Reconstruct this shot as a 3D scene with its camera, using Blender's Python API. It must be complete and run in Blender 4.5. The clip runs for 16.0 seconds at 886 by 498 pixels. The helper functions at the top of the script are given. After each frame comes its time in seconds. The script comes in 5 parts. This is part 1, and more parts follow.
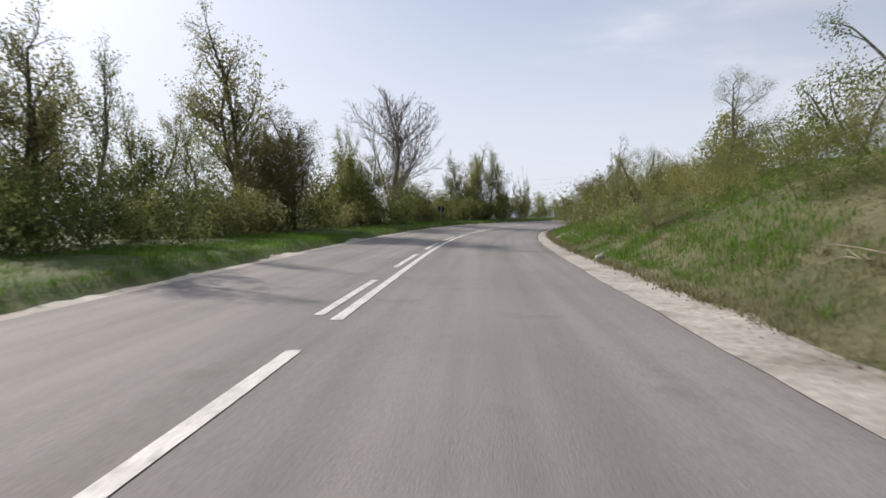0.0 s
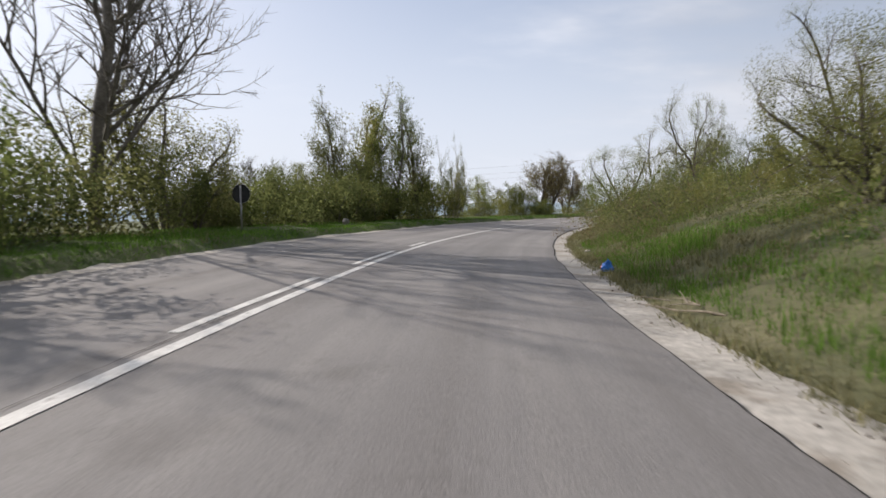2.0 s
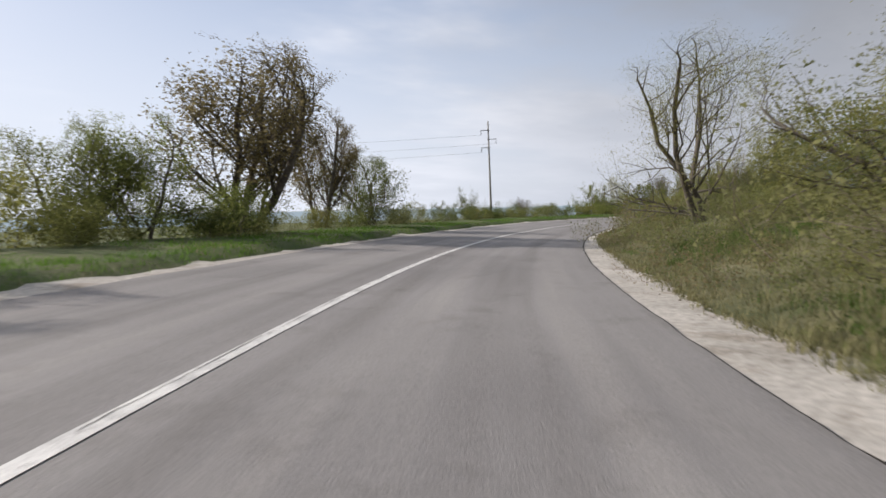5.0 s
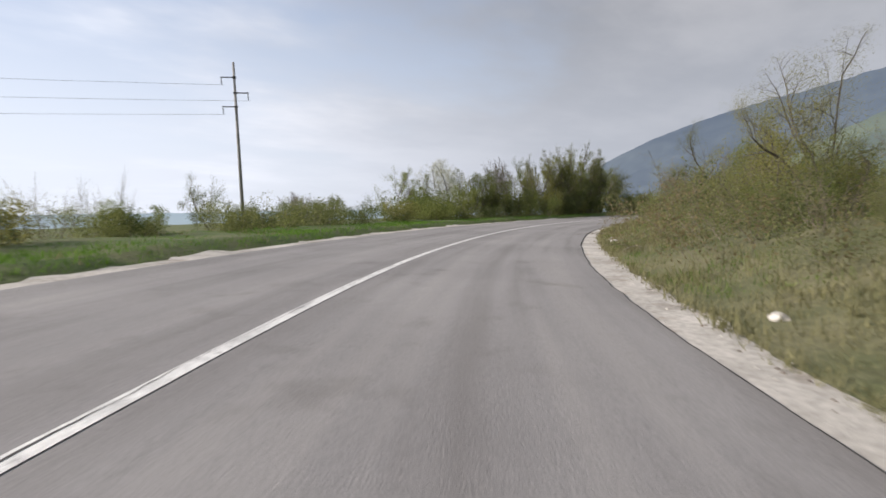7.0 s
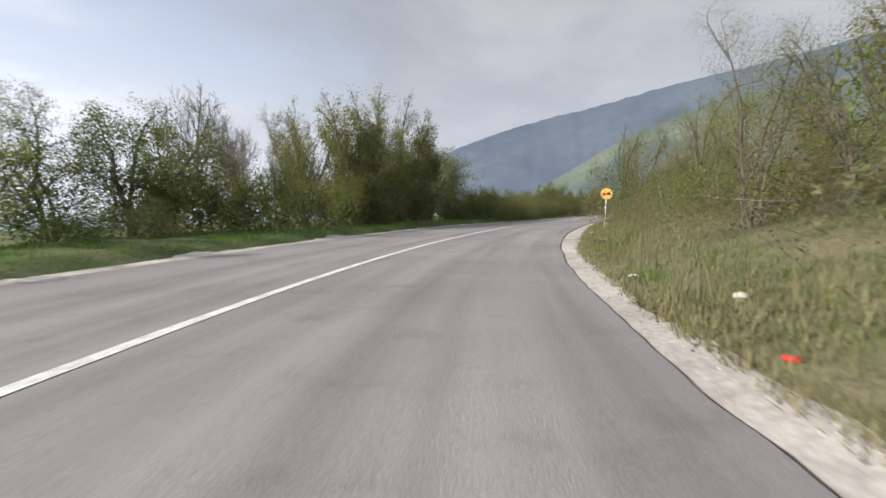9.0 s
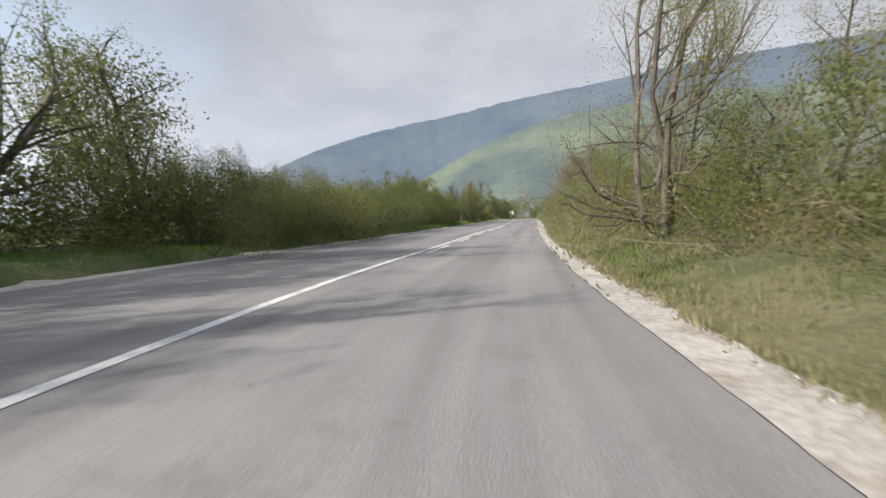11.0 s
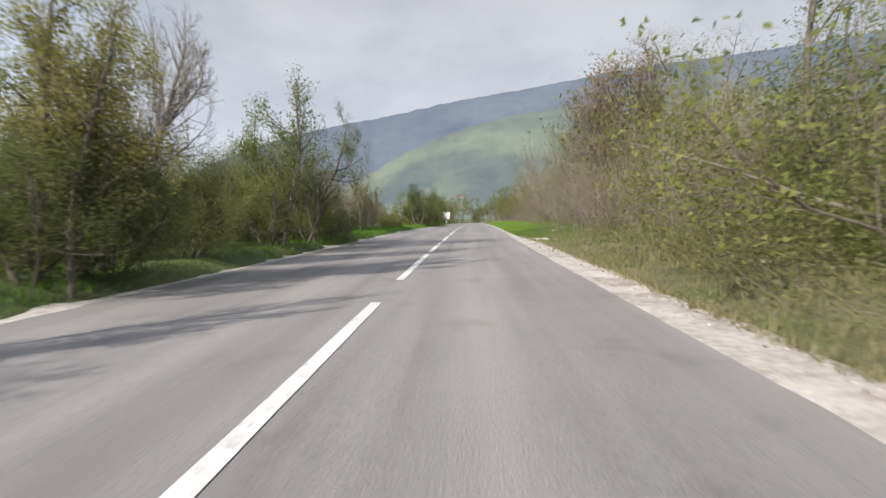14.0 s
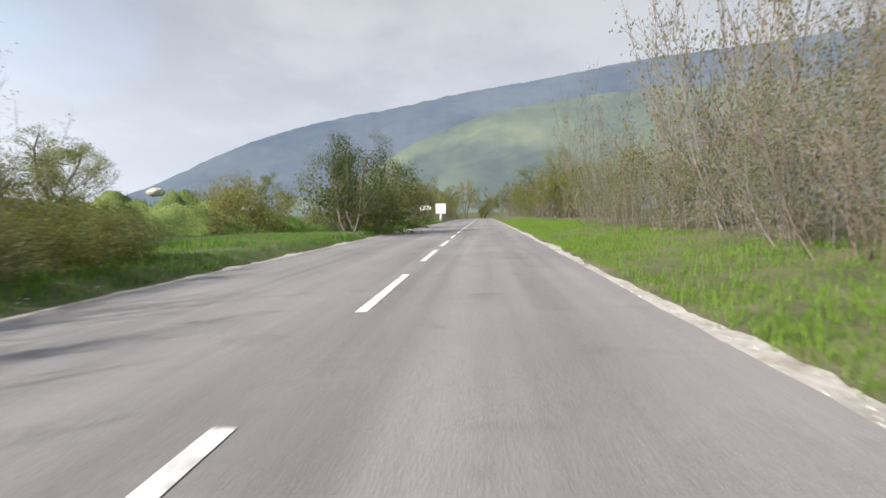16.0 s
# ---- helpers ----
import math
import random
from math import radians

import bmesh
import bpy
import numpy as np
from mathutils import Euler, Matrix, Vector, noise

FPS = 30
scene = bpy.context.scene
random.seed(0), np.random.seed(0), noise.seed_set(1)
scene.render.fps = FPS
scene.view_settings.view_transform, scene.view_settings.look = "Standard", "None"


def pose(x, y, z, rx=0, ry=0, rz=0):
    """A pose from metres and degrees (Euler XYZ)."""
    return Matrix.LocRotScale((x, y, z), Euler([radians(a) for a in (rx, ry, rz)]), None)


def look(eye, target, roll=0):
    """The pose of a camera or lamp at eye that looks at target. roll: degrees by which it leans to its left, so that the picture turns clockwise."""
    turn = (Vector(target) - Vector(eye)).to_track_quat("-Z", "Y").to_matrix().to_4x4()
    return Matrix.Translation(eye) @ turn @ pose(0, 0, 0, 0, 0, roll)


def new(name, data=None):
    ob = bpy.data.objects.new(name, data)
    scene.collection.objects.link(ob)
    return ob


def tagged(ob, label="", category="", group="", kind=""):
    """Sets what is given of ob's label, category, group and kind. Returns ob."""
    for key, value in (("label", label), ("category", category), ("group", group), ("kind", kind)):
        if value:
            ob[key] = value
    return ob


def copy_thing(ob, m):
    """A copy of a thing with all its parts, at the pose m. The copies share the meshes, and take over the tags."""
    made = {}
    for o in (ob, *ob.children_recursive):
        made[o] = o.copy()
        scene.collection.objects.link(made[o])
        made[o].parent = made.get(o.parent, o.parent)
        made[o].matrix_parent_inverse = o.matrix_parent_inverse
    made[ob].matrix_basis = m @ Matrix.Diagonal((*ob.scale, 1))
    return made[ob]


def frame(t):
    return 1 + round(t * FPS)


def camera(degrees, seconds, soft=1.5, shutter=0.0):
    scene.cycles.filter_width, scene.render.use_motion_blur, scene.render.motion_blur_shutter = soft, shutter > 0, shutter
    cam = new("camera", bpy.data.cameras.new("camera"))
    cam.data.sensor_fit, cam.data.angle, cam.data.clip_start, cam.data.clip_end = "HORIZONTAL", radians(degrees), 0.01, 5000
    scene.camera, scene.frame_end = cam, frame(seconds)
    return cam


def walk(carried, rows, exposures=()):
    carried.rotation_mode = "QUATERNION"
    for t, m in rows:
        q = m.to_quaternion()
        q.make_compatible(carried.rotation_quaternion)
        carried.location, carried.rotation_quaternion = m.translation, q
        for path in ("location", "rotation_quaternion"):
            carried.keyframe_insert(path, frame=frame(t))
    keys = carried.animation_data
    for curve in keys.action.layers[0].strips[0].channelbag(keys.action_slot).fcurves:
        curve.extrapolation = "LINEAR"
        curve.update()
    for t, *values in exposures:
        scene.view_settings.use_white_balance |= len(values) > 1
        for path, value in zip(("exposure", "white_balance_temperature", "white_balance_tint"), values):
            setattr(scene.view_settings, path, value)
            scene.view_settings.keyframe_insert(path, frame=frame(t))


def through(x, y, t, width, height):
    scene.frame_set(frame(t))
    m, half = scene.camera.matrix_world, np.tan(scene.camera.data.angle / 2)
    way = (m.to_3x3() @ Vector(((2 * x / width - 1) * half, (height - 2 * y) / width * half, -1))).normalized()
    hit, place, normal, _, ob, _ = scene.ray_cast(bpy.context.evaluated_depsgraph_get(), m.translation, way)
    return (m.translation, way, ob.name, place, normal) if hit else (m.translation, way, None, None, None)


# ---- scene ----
# Camera: seconds, x, y, turn clockwise from +y, tilt, lean (degrees)
EYE_HEIGHT = 1.12
PATH = [
    (0.0, 0.00, 0.00, 0.01, -3.26, -1.09),
    (0.5, 0.69, 8.31, 1.06, -3.46, -1.15),
    (1.0, 1.49, 16.52, 2.68, -3.50, -1.10),
    (1.5, 2.43, 24.55, 5.10, -3.39, -0.80),
    (2.0, 3.86, 32.47, 7.70, -3.70, -1.03),
    (2.5, 5.58, 40.27, 10.23, -3.86, -1.75),
    (3.0, 7.79, 48.12, 13.08, -3.80, -2.56),
    (3.5, 10.48, 55.97, 16.84, -3.44, -1.62),
    (4.0, 13.80, 63.63, 20.72, -3.87, -2.14),
    (4.2, 15.25, 66.67, 22.55, -3.92, -1.49),
    (4.7, 19.30, 74.18, 27.05, -3.41, -1.59),
    (5.2, 24.02, 81.49, 31.62, -3.41, -1.59),
    (5.7, 29.40, 88.50, 36.33, -3.41, -1.59),
    (6.3, 36.71, 96.40, 42.20, -3.49, -1.55),
    (6.5, 39.35, 98.87, 44.15, -3.51, -1.82),
    (7.0, 46.26, 104.74, 49.34, -3.55, -1.62),
    (7.5, 53.77, 109.86, 54.18, -3.01, -1.30),
    (8.0, 61.68, 114.35, 58.99, -3.40, -2.24),
    (8.5, 69.90, 118.19, 63.81, -3.80, -2.82),
    (9.0, 78.30, 121.43, 68.00, -3.60, -1.77),
    (9.5, 86.89, 124.14, 71.98, -3.43, -1.45),
    (10.0, 95.79, 126.14, 75.98, -2.92, -1.91),
    (10.2, 99.40, 126.74, 77.51, -2.90, -1.64),
    (10.7, 108.54, 127.88, 80.78, -3.41, -1.59),
    (11.2, 117.82, 128.59, 83.07, -3.41, -1.59),
    (11.7, 127.23, 128.99, 84.62, -3.41, -1.59),
    (12.3, 138.70, 129.19, 85.98, -2.46, -1.40),
    (12.5, 142.54, 129.19, 86.51, -2.54, -1.51),
    (13.0, 152.21, 129.06, 87.46, -3.19, -1.69),
    (13.5, 161.95, 128.78, 88.21, -3.49, -1.50),
    (14.0, 171.74, 128.48, 88.51, -3.34, -1.35),
    (14.5, 181.58, 128.22, 88.22, -3.06, -1.68),
    (15.0, 191.50, 128.04, 88.07, -3.43, -1.82),
    (15.5, 201.48, 127.68, 87.97, -3.58, -1.80),
    (16.0, 211.44, 127.36, 87.80, -4.00, -1.14),
]


def ride(t, x, y, turn, tilt, lean):
    a, b = radians(turn), radians(tilt)
    way = Vector((math.sin(a) * math.cos(b), math.cos(a) * math.cos(b), math.sin(b)))
    eye = Vector((x, y, EYE_HEIGHT))
    return t, look(eye, eye + way * 10, lean)


cam = camera(76.28, 16.0, soft=1.6, shutter=0.12)
walk(cam, [ride(*row) for row in PATH],
     exposures=[(0, 0.08, 6800, 14), (4, 0.10, 6750, 14), (7, 0.26, 6750, 14), (9, 0.50, 6750, 13), (12.5, 0.66, 6700, 12), (16, 0.72, 6700, 12)])

# ---- sky and sun ----
SUN_TURN, SUN_HEIGHT = -48.0, 30.0      # clockwise from +y, above the horizon
SUN_DIR = Vector((math.sin(radians(SUN_TURN)) * math.cos(radians(SUN_HEIGHT)),
                  math.cos(radians(SUN_TURN)) * math.cos(radians(SUN_HEIGHT)), math.sin(radians(SUN_HEIGHT))))
sun = new("sun", bpy.data.lights.new("sun", "SUN"))
sun.data.energy, sun.data.angle, sun.data.color = 4.7, radians(0.6), (1.0, 0.94, 0.86)
sun.matrix_world = look(SUN_DIR * 200, (0, 0, 0))


def build_world():
    w = bpy.data.worlds.new("sky")
    w.use_nodes = True
    nt = w.node_tree
    nt.nodes.clear()
    n, l = nt.nodes.new, nt.links.new
    out, bg = n("ShaderNodeOutputWorld"), n("ShaderNodeBackground")
    sky = n("ShaderNodeTexSky")
    sky.sky_type, sky.sun_disc = "NISHITA", False
    sky.sun_elevation, sky.sun_rotation = radians(SUN_HEIGHT), radians(SUN_TURN)
    sky.air_density, sky.dust_density, sky.ozone_density = 1.0, 2.6, 1.6
    co = n("ShaderNodeTexCoord")
    sep = n("ShaderNodeSeparateXYZ")
    l(co.outputs["Generated"], sep.inputs[0])

    def op(kind, a, b=None):
        m = n("ShaderNodeMath")
        m.operation = kind
        for i, v in enumerate((a, b)):
            if v is None:
                continue
            if isinstance(v, (int, float)):
                m.inputs[i].default_value = v
            else:
                l(v, m.inputs[i])
        return m.outputs[0]

    def remap(v, a, b, c, d):
        m = n("ShaderNodeMapRange")
        m.interpolation_type = "SMOOTHSTEP"
        l(v, m.inputs[0])
        for i, q in enumerate((a, b, c, d)):
            m.inputs[1 + i].default_value = q
        return m.outputs[0]

    # cloud deck: the view ray met with a flat layer overhead
    high = op("ADD", op("MAXIMUM", sep.outputs[2], 0.0), 0.12)
    px, py = op("DIVIDE", sep.outputs[0], high), op("DIVIDE", sep.outputs[1], high)
    deck = n("ShaderNodeCombineXYZ")
    l(px, deck.inputs[0]), l(py, deck.inputs[1])

    def cloud(scale, detail, rough, shift):
        mp = n("ShaderNodeMapping")
        mp.inputs["Location"].default_value = shift
        mp.inputs["Rotation"].default_value = (0, 0, 0.6)
        mp.inputs["Scale"].default_value = (1.0, 1.45, 1)
        l(deck.outputs[0], mp.inputs[0])
        t = n("ShaderNodeTexNoise")
        l(mp.outputs[0], t.inputs["Vector"])
        t.inputs["Scale"].default_value, t.inputs["Detail"].default_value, t.inputs["Roughness"].default_value = scale, detail, rough
        return t.outputs["Fac"]
    big, fine = cloud(0.33, 6, 0.56, (3.1, 1.7, 0)), cloud(0.8, 6, 0.55, (7.0, 4.0, 2))
    # the weather thickens towards the mountains (+x, -y)
    side = op("ADD", op("MULTIPLY", sep.outputs[0], 0.75), op("MULTIPLY", sep.outputs[1], -0.6))
    cover = op("ADD", op("ADD", op("MULTIPLY", op("SUBTRACT", big, 0.5), 2.6), op("MULTIPLY", fine, 0.35)), op("MULTIPLY", side, 0.85))
    mask = remap(cover, -0.28, 0.32, 0.0, 0.95)
    shade = remap(fine, 0.35, 0.68, 0.0, 1.0)
    grey = n("ShaderNodeMix")
    grey.data_type = "RGBA"
    l(shade, grey.inputs[0])
    grey.inputs[6].default_value, grey.inputs[7].default_value = (1.65, 1.75, 1.92, 1), (3.75, 3.83, 3.95, 1)
    # thin cloud on the sunny side is white, the thick deck over the mountains grey
    lit = n("ShaderNodeVectorMath")
    lit.operation = "SCALE"
    l(grey.outputs[2], lit.inputs[0]), l(remap(side, -0.45, 0.35, 2.2, 0.72), lit.inputs["Scale"])
    mix = n("ShaderNodeMix")
    mix.data_type = "RGBA"
    # the brightest sky beside the sun is rolled off softly, as by thin high vapour
    bent, soft = n("ShaderNodeVectorMath"), n("ShaderNodeVectorMath")
    bent.operation, soft.operation = "MULTIPLY_ADD", "DIVIDE"
    bent.inputs[1].default_value, bent.inputs[2].default_value = (0.085, 0.072, 0.055), (0.90, 0.84, 0.78)
    l(sky.outputs[0], bent.inputs[0]), l(sky.outputs[0], soft.inputs[0]), l(bent.outputs[0], soft.inputs[1])
    l(mask, mix.inputs[0]), l(soft.outputs[0], mix.inputs[6]), l(lit.outputs[0], mix.inputs[7])
    # pale vapour low over the plain
    haze = n("ShaderNodeMix")
    haze.data_type = "RGBA"
    l(remap(sep.outputs[2], 0.0, 0.50, 0.85, 0.18), haze.inputs[0]), l(mix.outputs[2], haze.inputs[6])
    vapour = n("ShaderNodeVectorMath")
    vapour.operation = "SCALE"
    vapour.inputs[0].default_value = (5.3, 5.88, 6.75)
    l(remap(side, -0.4, 0.6, 1.05, 0.62), vapour.inputs["Scale"]), l(vapour.outputs[0], haze.inputs[7])
    l(haze.outputs[2], bg.inputs[0])
    bg.inputs[1].default_value = 0.135
    l(bg.outputs[0], out.inputs[0])
    scene.world = w


build_world()


# ---- materials ----
def material(name, build, rough=0.9, metal=0.0, bump=None, spec=0.3):
    """build(n, l, op) returns the colour socket; bump: scale, strength, distance."""
    m = bpy.data.materials.new(name)
    m.use_nodes = True
    nt = m.node_tree
    n, l = nt.nodes.new, nt.links.new
    b = nt.nodes["Principled BSDF"]
    b.inputs["Roughness"].default_value, b.inputs["Metallic"].default_value = rough, metal
    b.inputs["Specular IOR Level"].default_value = spec
    c = build(n, l)
    if isinstance(c, tuple):
        b.inputs["Base Color"].default_value = (*c, 1)
    else:
        l(c, b.inputs["Base Color"])
    if bump:
        t = noise_tex(n, l, bump[0], 5)
        bp = n("ShaderNodeBump")
        bp.inputs["Strength"].default_value, bp.inputs["Distance"].default_value = bump[1], bump[2]
        l(t, bp.inputs["Height"]), l(bp.outputs[0], b.inputs["Normal"])
    return m


def noise_tex(n, l, scale, detail=4, stretch=None, rough=0.55):
    co = n("ShaderNodeTexCoord")
    t = n("ShaderNodeTexNoise")
    src = co.outputs["Object"]
    if stretch:
        mp = n("ShaderNodeMapping")
        mp.inputs["Scale"].default_value = stretch
        l(src, mp.inputs[0])
        src = mp.outputs[0]
    l(src, t.inputs["Vector"])
    t.inputs["Scale"].default_value, t.inputs["Detail"].default_value, t.inputs["Roughness"].default_value = scale, detail, rough
    return t.outputs["Fac"]


def ramp(n, l, fac, *stops):
    r = n("ShaderNodeValToRGB")
    e = r.color_ramp.elements
    while len(e) < len(stops):
        e.new(0.5)
    for k, (p, c) in zip(e, stops):
        k.position, k.color = p, (*c, 1)
    l(fac, r.inputs[0])
    return r.outputs[0]


def blend(n, l, fac, a, b, mode="MIX"):
    m = n("ShaderNodeMix")
    m.data_type, m.blend_type = "RGBA", mode
    if isinstance(fac, (int, float)):
        m.inputs[0].default_value = fac
    else:
        l(fac, m.inputs[0])
    for i, v in ((6, a), (7, b)):
        if isinstance(v, tuple):
            m.inputs[i].default_value = (*v, 1)
        else:
            l(v, m.inputs[i])
    return m.outputs[2]


def two_scale(lo, hi, big, small, mask=(0.35, 0.65)):
    def build(n, l):
        a = ramp(n, l, noise_tex(n, l, big, 5), (mask[0], lo), (mask[1], hi))
        b = ramp(n, l, noise_tex(n, l, small, 4), (0.3, (0.72, 0.72, 0.72)), (0.7, (1.18, 1.18, 1.18)))
        return blend(n, l, 1.0, a, b, "MULTIPLY")
    return build


def asphalt_colour(n, l):
    a = ramp(n, l, noise_tex(n, l, 0.22, 6), (0.3, (0.196, 0.190, 0.189)), (0.7, (0.252, 0.245, 0.242)))
    g = ramp(n, l, noise_tex(n, l, 55, 3), (0.32, (0.80, 0.80, 0.80)), (0.5, (1, 1, 1)), (0.7, (1.17, 1.16, 1.15)))
    c = blend(n, l, 1.0, a, g, "MULTIPLY")
    # along the lane (uv: metres across from the centre line, metres along): polished wheel tracks, oily middles, long smears
    uv, sep = n("ShaderNodeUVMap"), n("ShaderNodeSeparateXYZ")
    uv.uv_map = "lane"
    l(uv.outputs[0], sep.inputs[0])

    def calc(kind, x, y=None):
        m = n("ShaderNodeMath")
        m.operation = kind
        for i, v in enumerate((x, y)):
            if isinstance(v, (int, float)):
                m.inputs[i].default_value = v
            elif v is not None:
                l(v, m.inputs[i])
        return m.outputs[0]
    wave = calc("COSINE", calc("MULTIPLY", calc("SUBTRACT", calc("ABSOLUTE", sep.outputs[0]), 1.25), math.tau / 1.75))
    mp, smear = n("ShaderNodeMapping"), n("ShaderNodeTexNoise")
    mp.inputs["Scale"].default_value = (1.5, 0.05, 1)
    l(uv.outputs[0], mp.inputs[0]), l(mp.outputs[0], smear.inputs["Vector"])
    smear.inputs["Scale"].default_value, smear.inputs["Detail"].default_value = 1.6, 6
    t = calc("ADD", calc("MULTIPLY", wave, 0.10), smear.outputs["Fac"])
    c = blend(n, l, 1.0, c, ramp(n, l, t, (0.25, (0.80, 0.79, 0.78)), (0.5, (0.98, 0.98, 0.98)), (0.75, (1.16, 1.15, 1.13))), "MULTIPLY")
    stain = ramp(n, l, noise_tex(n, l, 0.9, 7, None, 0.65), (0.56, (1, 1, 1)), (0.72, (0.78, 0.77, 0.76)))
    return blend(n, l, 1.0, c, stain, "MULTIPLY")


def leaf_material(name, dark, light, through=0.6):
    m = bpy.data.materials.new(name)
    m.use_nodes = True
    nt = m.node_tree
    n, l = nt.nodes.new, nt.links.new
    nt.nodes.clear()
    geo, info = n("ShaderNodeNewGeometry"), n("ShaderNodeObjectInfo")
    c = ramp(n, l, geo.outputs["Random Per Island"], (0.0, dark), (1.0, light))
    v = n("ShaderNodeHueSaturation")
    mr = n("ShaderNodeMapRange")
    l(info.outputs["Random"], mr.inputs[0])
    mr.inputs[3].default_value, mr.inputs[4].default_value = 0.8, 1.25
    mh = n("ShaderNodeMapRange")
    l(info.outputs["Random"], mh.inputs[0])
    mh.inputs[3].default_value, mh.inputs[4].default_value = 0.52, 0.485
    l(mr.outputs[0], v.inputs["Value"]), l(mh.outputs[0], v.inputs["Hue"]), l(c, v.inputs["Color"])
    d, t, mx, out = n("ShaderNodeBsdfDiffuse"), n("ShaderNodeBsdfTranslucent"), n("ShaderNodeMixShader"), n("ShaderNodeOutputMaterial")
    l(v.outputs[0], d.inputs[0]), l(v.outputs[0], t.inputs[0])
    mx.inputs[0].default_value = through
    l(d.outputs[0], mx.inputs[1]), l(t.outputs[0], mx.inputs[2]), l(mx.outputs[0], out.inputs[0])
    return m


CRACKED_EDGE = material("asphalt_edge", two_scale((0.045, 0.043, 0.041), (0.10, 0.095, 0.09), 3, 30), 0.95, bump=(30, 0.6, 0.03))
ASPHALT = material("asphalt", asphalt_colour, 0.85, bump=(70, 0.5, 0.012))


def paint_colour(n, l):
    base = two_scale((0.48, 0.48, 0.47), (0.70, 0.70, 0.68), 3.0, 40, (0.3, 0.55))(n, l)
    worn = ramp(n, l, noise_tex(n, l, 9, 8, None, 0.72), (0.57, (0, 0, 0)), (0.66, (1, 1, 1)))
    return blend(n, l, worn, base, (0.27, 0.262, 0.258))


PAINT = material("road_paint", paint_colour, 0.7, bump=(60, 0.3, 0.01))


def shoulder_colour(n, l):
    base = two_scale((0.35, 0.332, 0.30), (0.50, 0.475, 0.435), 0.8, 11)(n, l)
    dirt = ramp(n, l, noise_tex(n, l, 1.1, 7, None, 0.66), (0.52, (1, 1, 1)), (0.64, (0.62, 0.57, 0.52)))
    return blend(n, l, 0.8, base, dirt, "MULTIPLY")


SHOULDER = material("limestone_shoulder", shoulder_colour, 0.95, bump=(26, 0.35, 0.02))
SOIL = material("verge_soil", two_scale((0.056, 0.090, 0.025), (0.120, 0.130, 0.060), 0.7, 13), 0.95, bump=(12, 0.6, 0.06))
BANK_SOIL = material("bank_soil", two_scale((0.075, 0.086, 0.038), (0.155, 0.145, 0.082), 0.6, 11), 0.95, bump=(12, 0.6, 0.06))
MEADOW = material("meadow", two_scale((0.060, 0.085, 0.025), (0.115, 0.125, 0.048), 0.03, 1.4), 0.95, bump=(3, 0.6, 0.2))
BARK = material("bark", two_scale((0.085, 0.072, 0.060), (0.165, 0.145, 0.120), 2.5, 24), 0.95, bump=(30, 0.6, 0.03))
BARK_GREY = material("grey_bark", two_scale((0.140, 0.128, 0.112), (0.250, 0.232, 0.205), 2.5, 24), 0.95, bump=(30, 0.6, 0.03))
DRY_TWIG = material("dry_twigs", two_scale((0.200, 0.175, 0.140), (0.330, 0.290, 0.235), 2.5, 24), 0.95)
TWIG_BROWN = material("brown_twigs", two_scale((0.140, 0.112, 0.088), (0.250, 0.208, 0.168), 2.5, 24), 0.95)
LEAF_GREEN = leaf_material("leaf_green", (0.112, 0.140, 0.044), (0.245, 0.275, 0.092))
LEAF_YELLOW = leaf_material("leaf_spring_yellow", (0.140, 0.146, 0.048), (0.275, 0.275, 0.098))
LEAF_DARK = leaf_material("leaf_dark", (0.095, 0.115, 0.045), (0.195, 0.215, 0.082))
LEAF_OLIVE = leaf_material("leaf_olive", (0.125, 0.136, 0.060), (0.252, 0.262, 0.120))
LEAF_BROWN = leaf_material("leaf_brownish", (0.145, 0.115, 0.060), (0.275, 0.225, 0.125))
LEAF_REDDISH = leaf_material("leaf_reddish_green", (0.115, 0.105, 0.050), (0.225, 0.205, 0.095))
LEAF_BRIGHT = leaf_material("leaf_bright_yellow_green", (0.155, 0.160, 0.042), (0.300, 0.295, 0.092))
BLOSSOM = leaf_material("blossom", (0.30, 0.32, 0.22), (0.55, 0.55, 0.46))
GRASS = leaf_material("grass_green", (0.068, 0.148, 0.022), (0.150, 0.272, 0.052), 0.4)
GRASS_DULL = leaf_material("grass_dull", (0.065, 0.120, 0.022), (0.150, 0.220, 0.060), 0.35)
GRASS_DRY = leaf_material("grass_dry", (0.130, 0.130, 0.060), (0.300, 0.275, 0.155), 0.25)
DEAD_LITTER = material("dead_litter", two_scale((0.060, 0.046, 0.036), (0.150, 0.118, 0.090), 3, 24), 0.95)
CONCRETE = material("concrete_pole", two_scale((0.20, 0.195, 0.185), (0.30, 0.29, 0.27), 1.5, 20), 0.9, bump=(30, 0.3, 0.02))
STEEL = material("galvanised_steel", two_scale((0.28, 0.28, 0.28), (0.42, 0.42, 0.42), 3, 30), 0.5, 0.7)
DARK_STEEL = material("dark_steel", two_scale((0.03, 0.03, 0.03), (0.06, 0.06, 0.06), 3, 30), 0.6, 0.3)
SIGN_YELLOW = material("sign_yellow", two_scale((0.58, 0.36, 0.05), (0.70, 0.46, 0.12), 6, 30), 0.5)
SIGN_WHITE = material("sign_white", two_scale((0.68, 0.68, 0.66), (0.8, 0.8, 0.78), 3, 30), 0.5)
SIGN_BACK = material("sign_back", two_scale((0.035, 0.037, 0.040), (0.06, 0.062, 0.066), 3, 30), 0.6)
BLACK = material("black_paint", lambda n, l: (0.02, 0.02, 0.02), 0.6)
RED = material("red_print", lambda n, l: (0.55, 0.03, 0.02), 0.4)
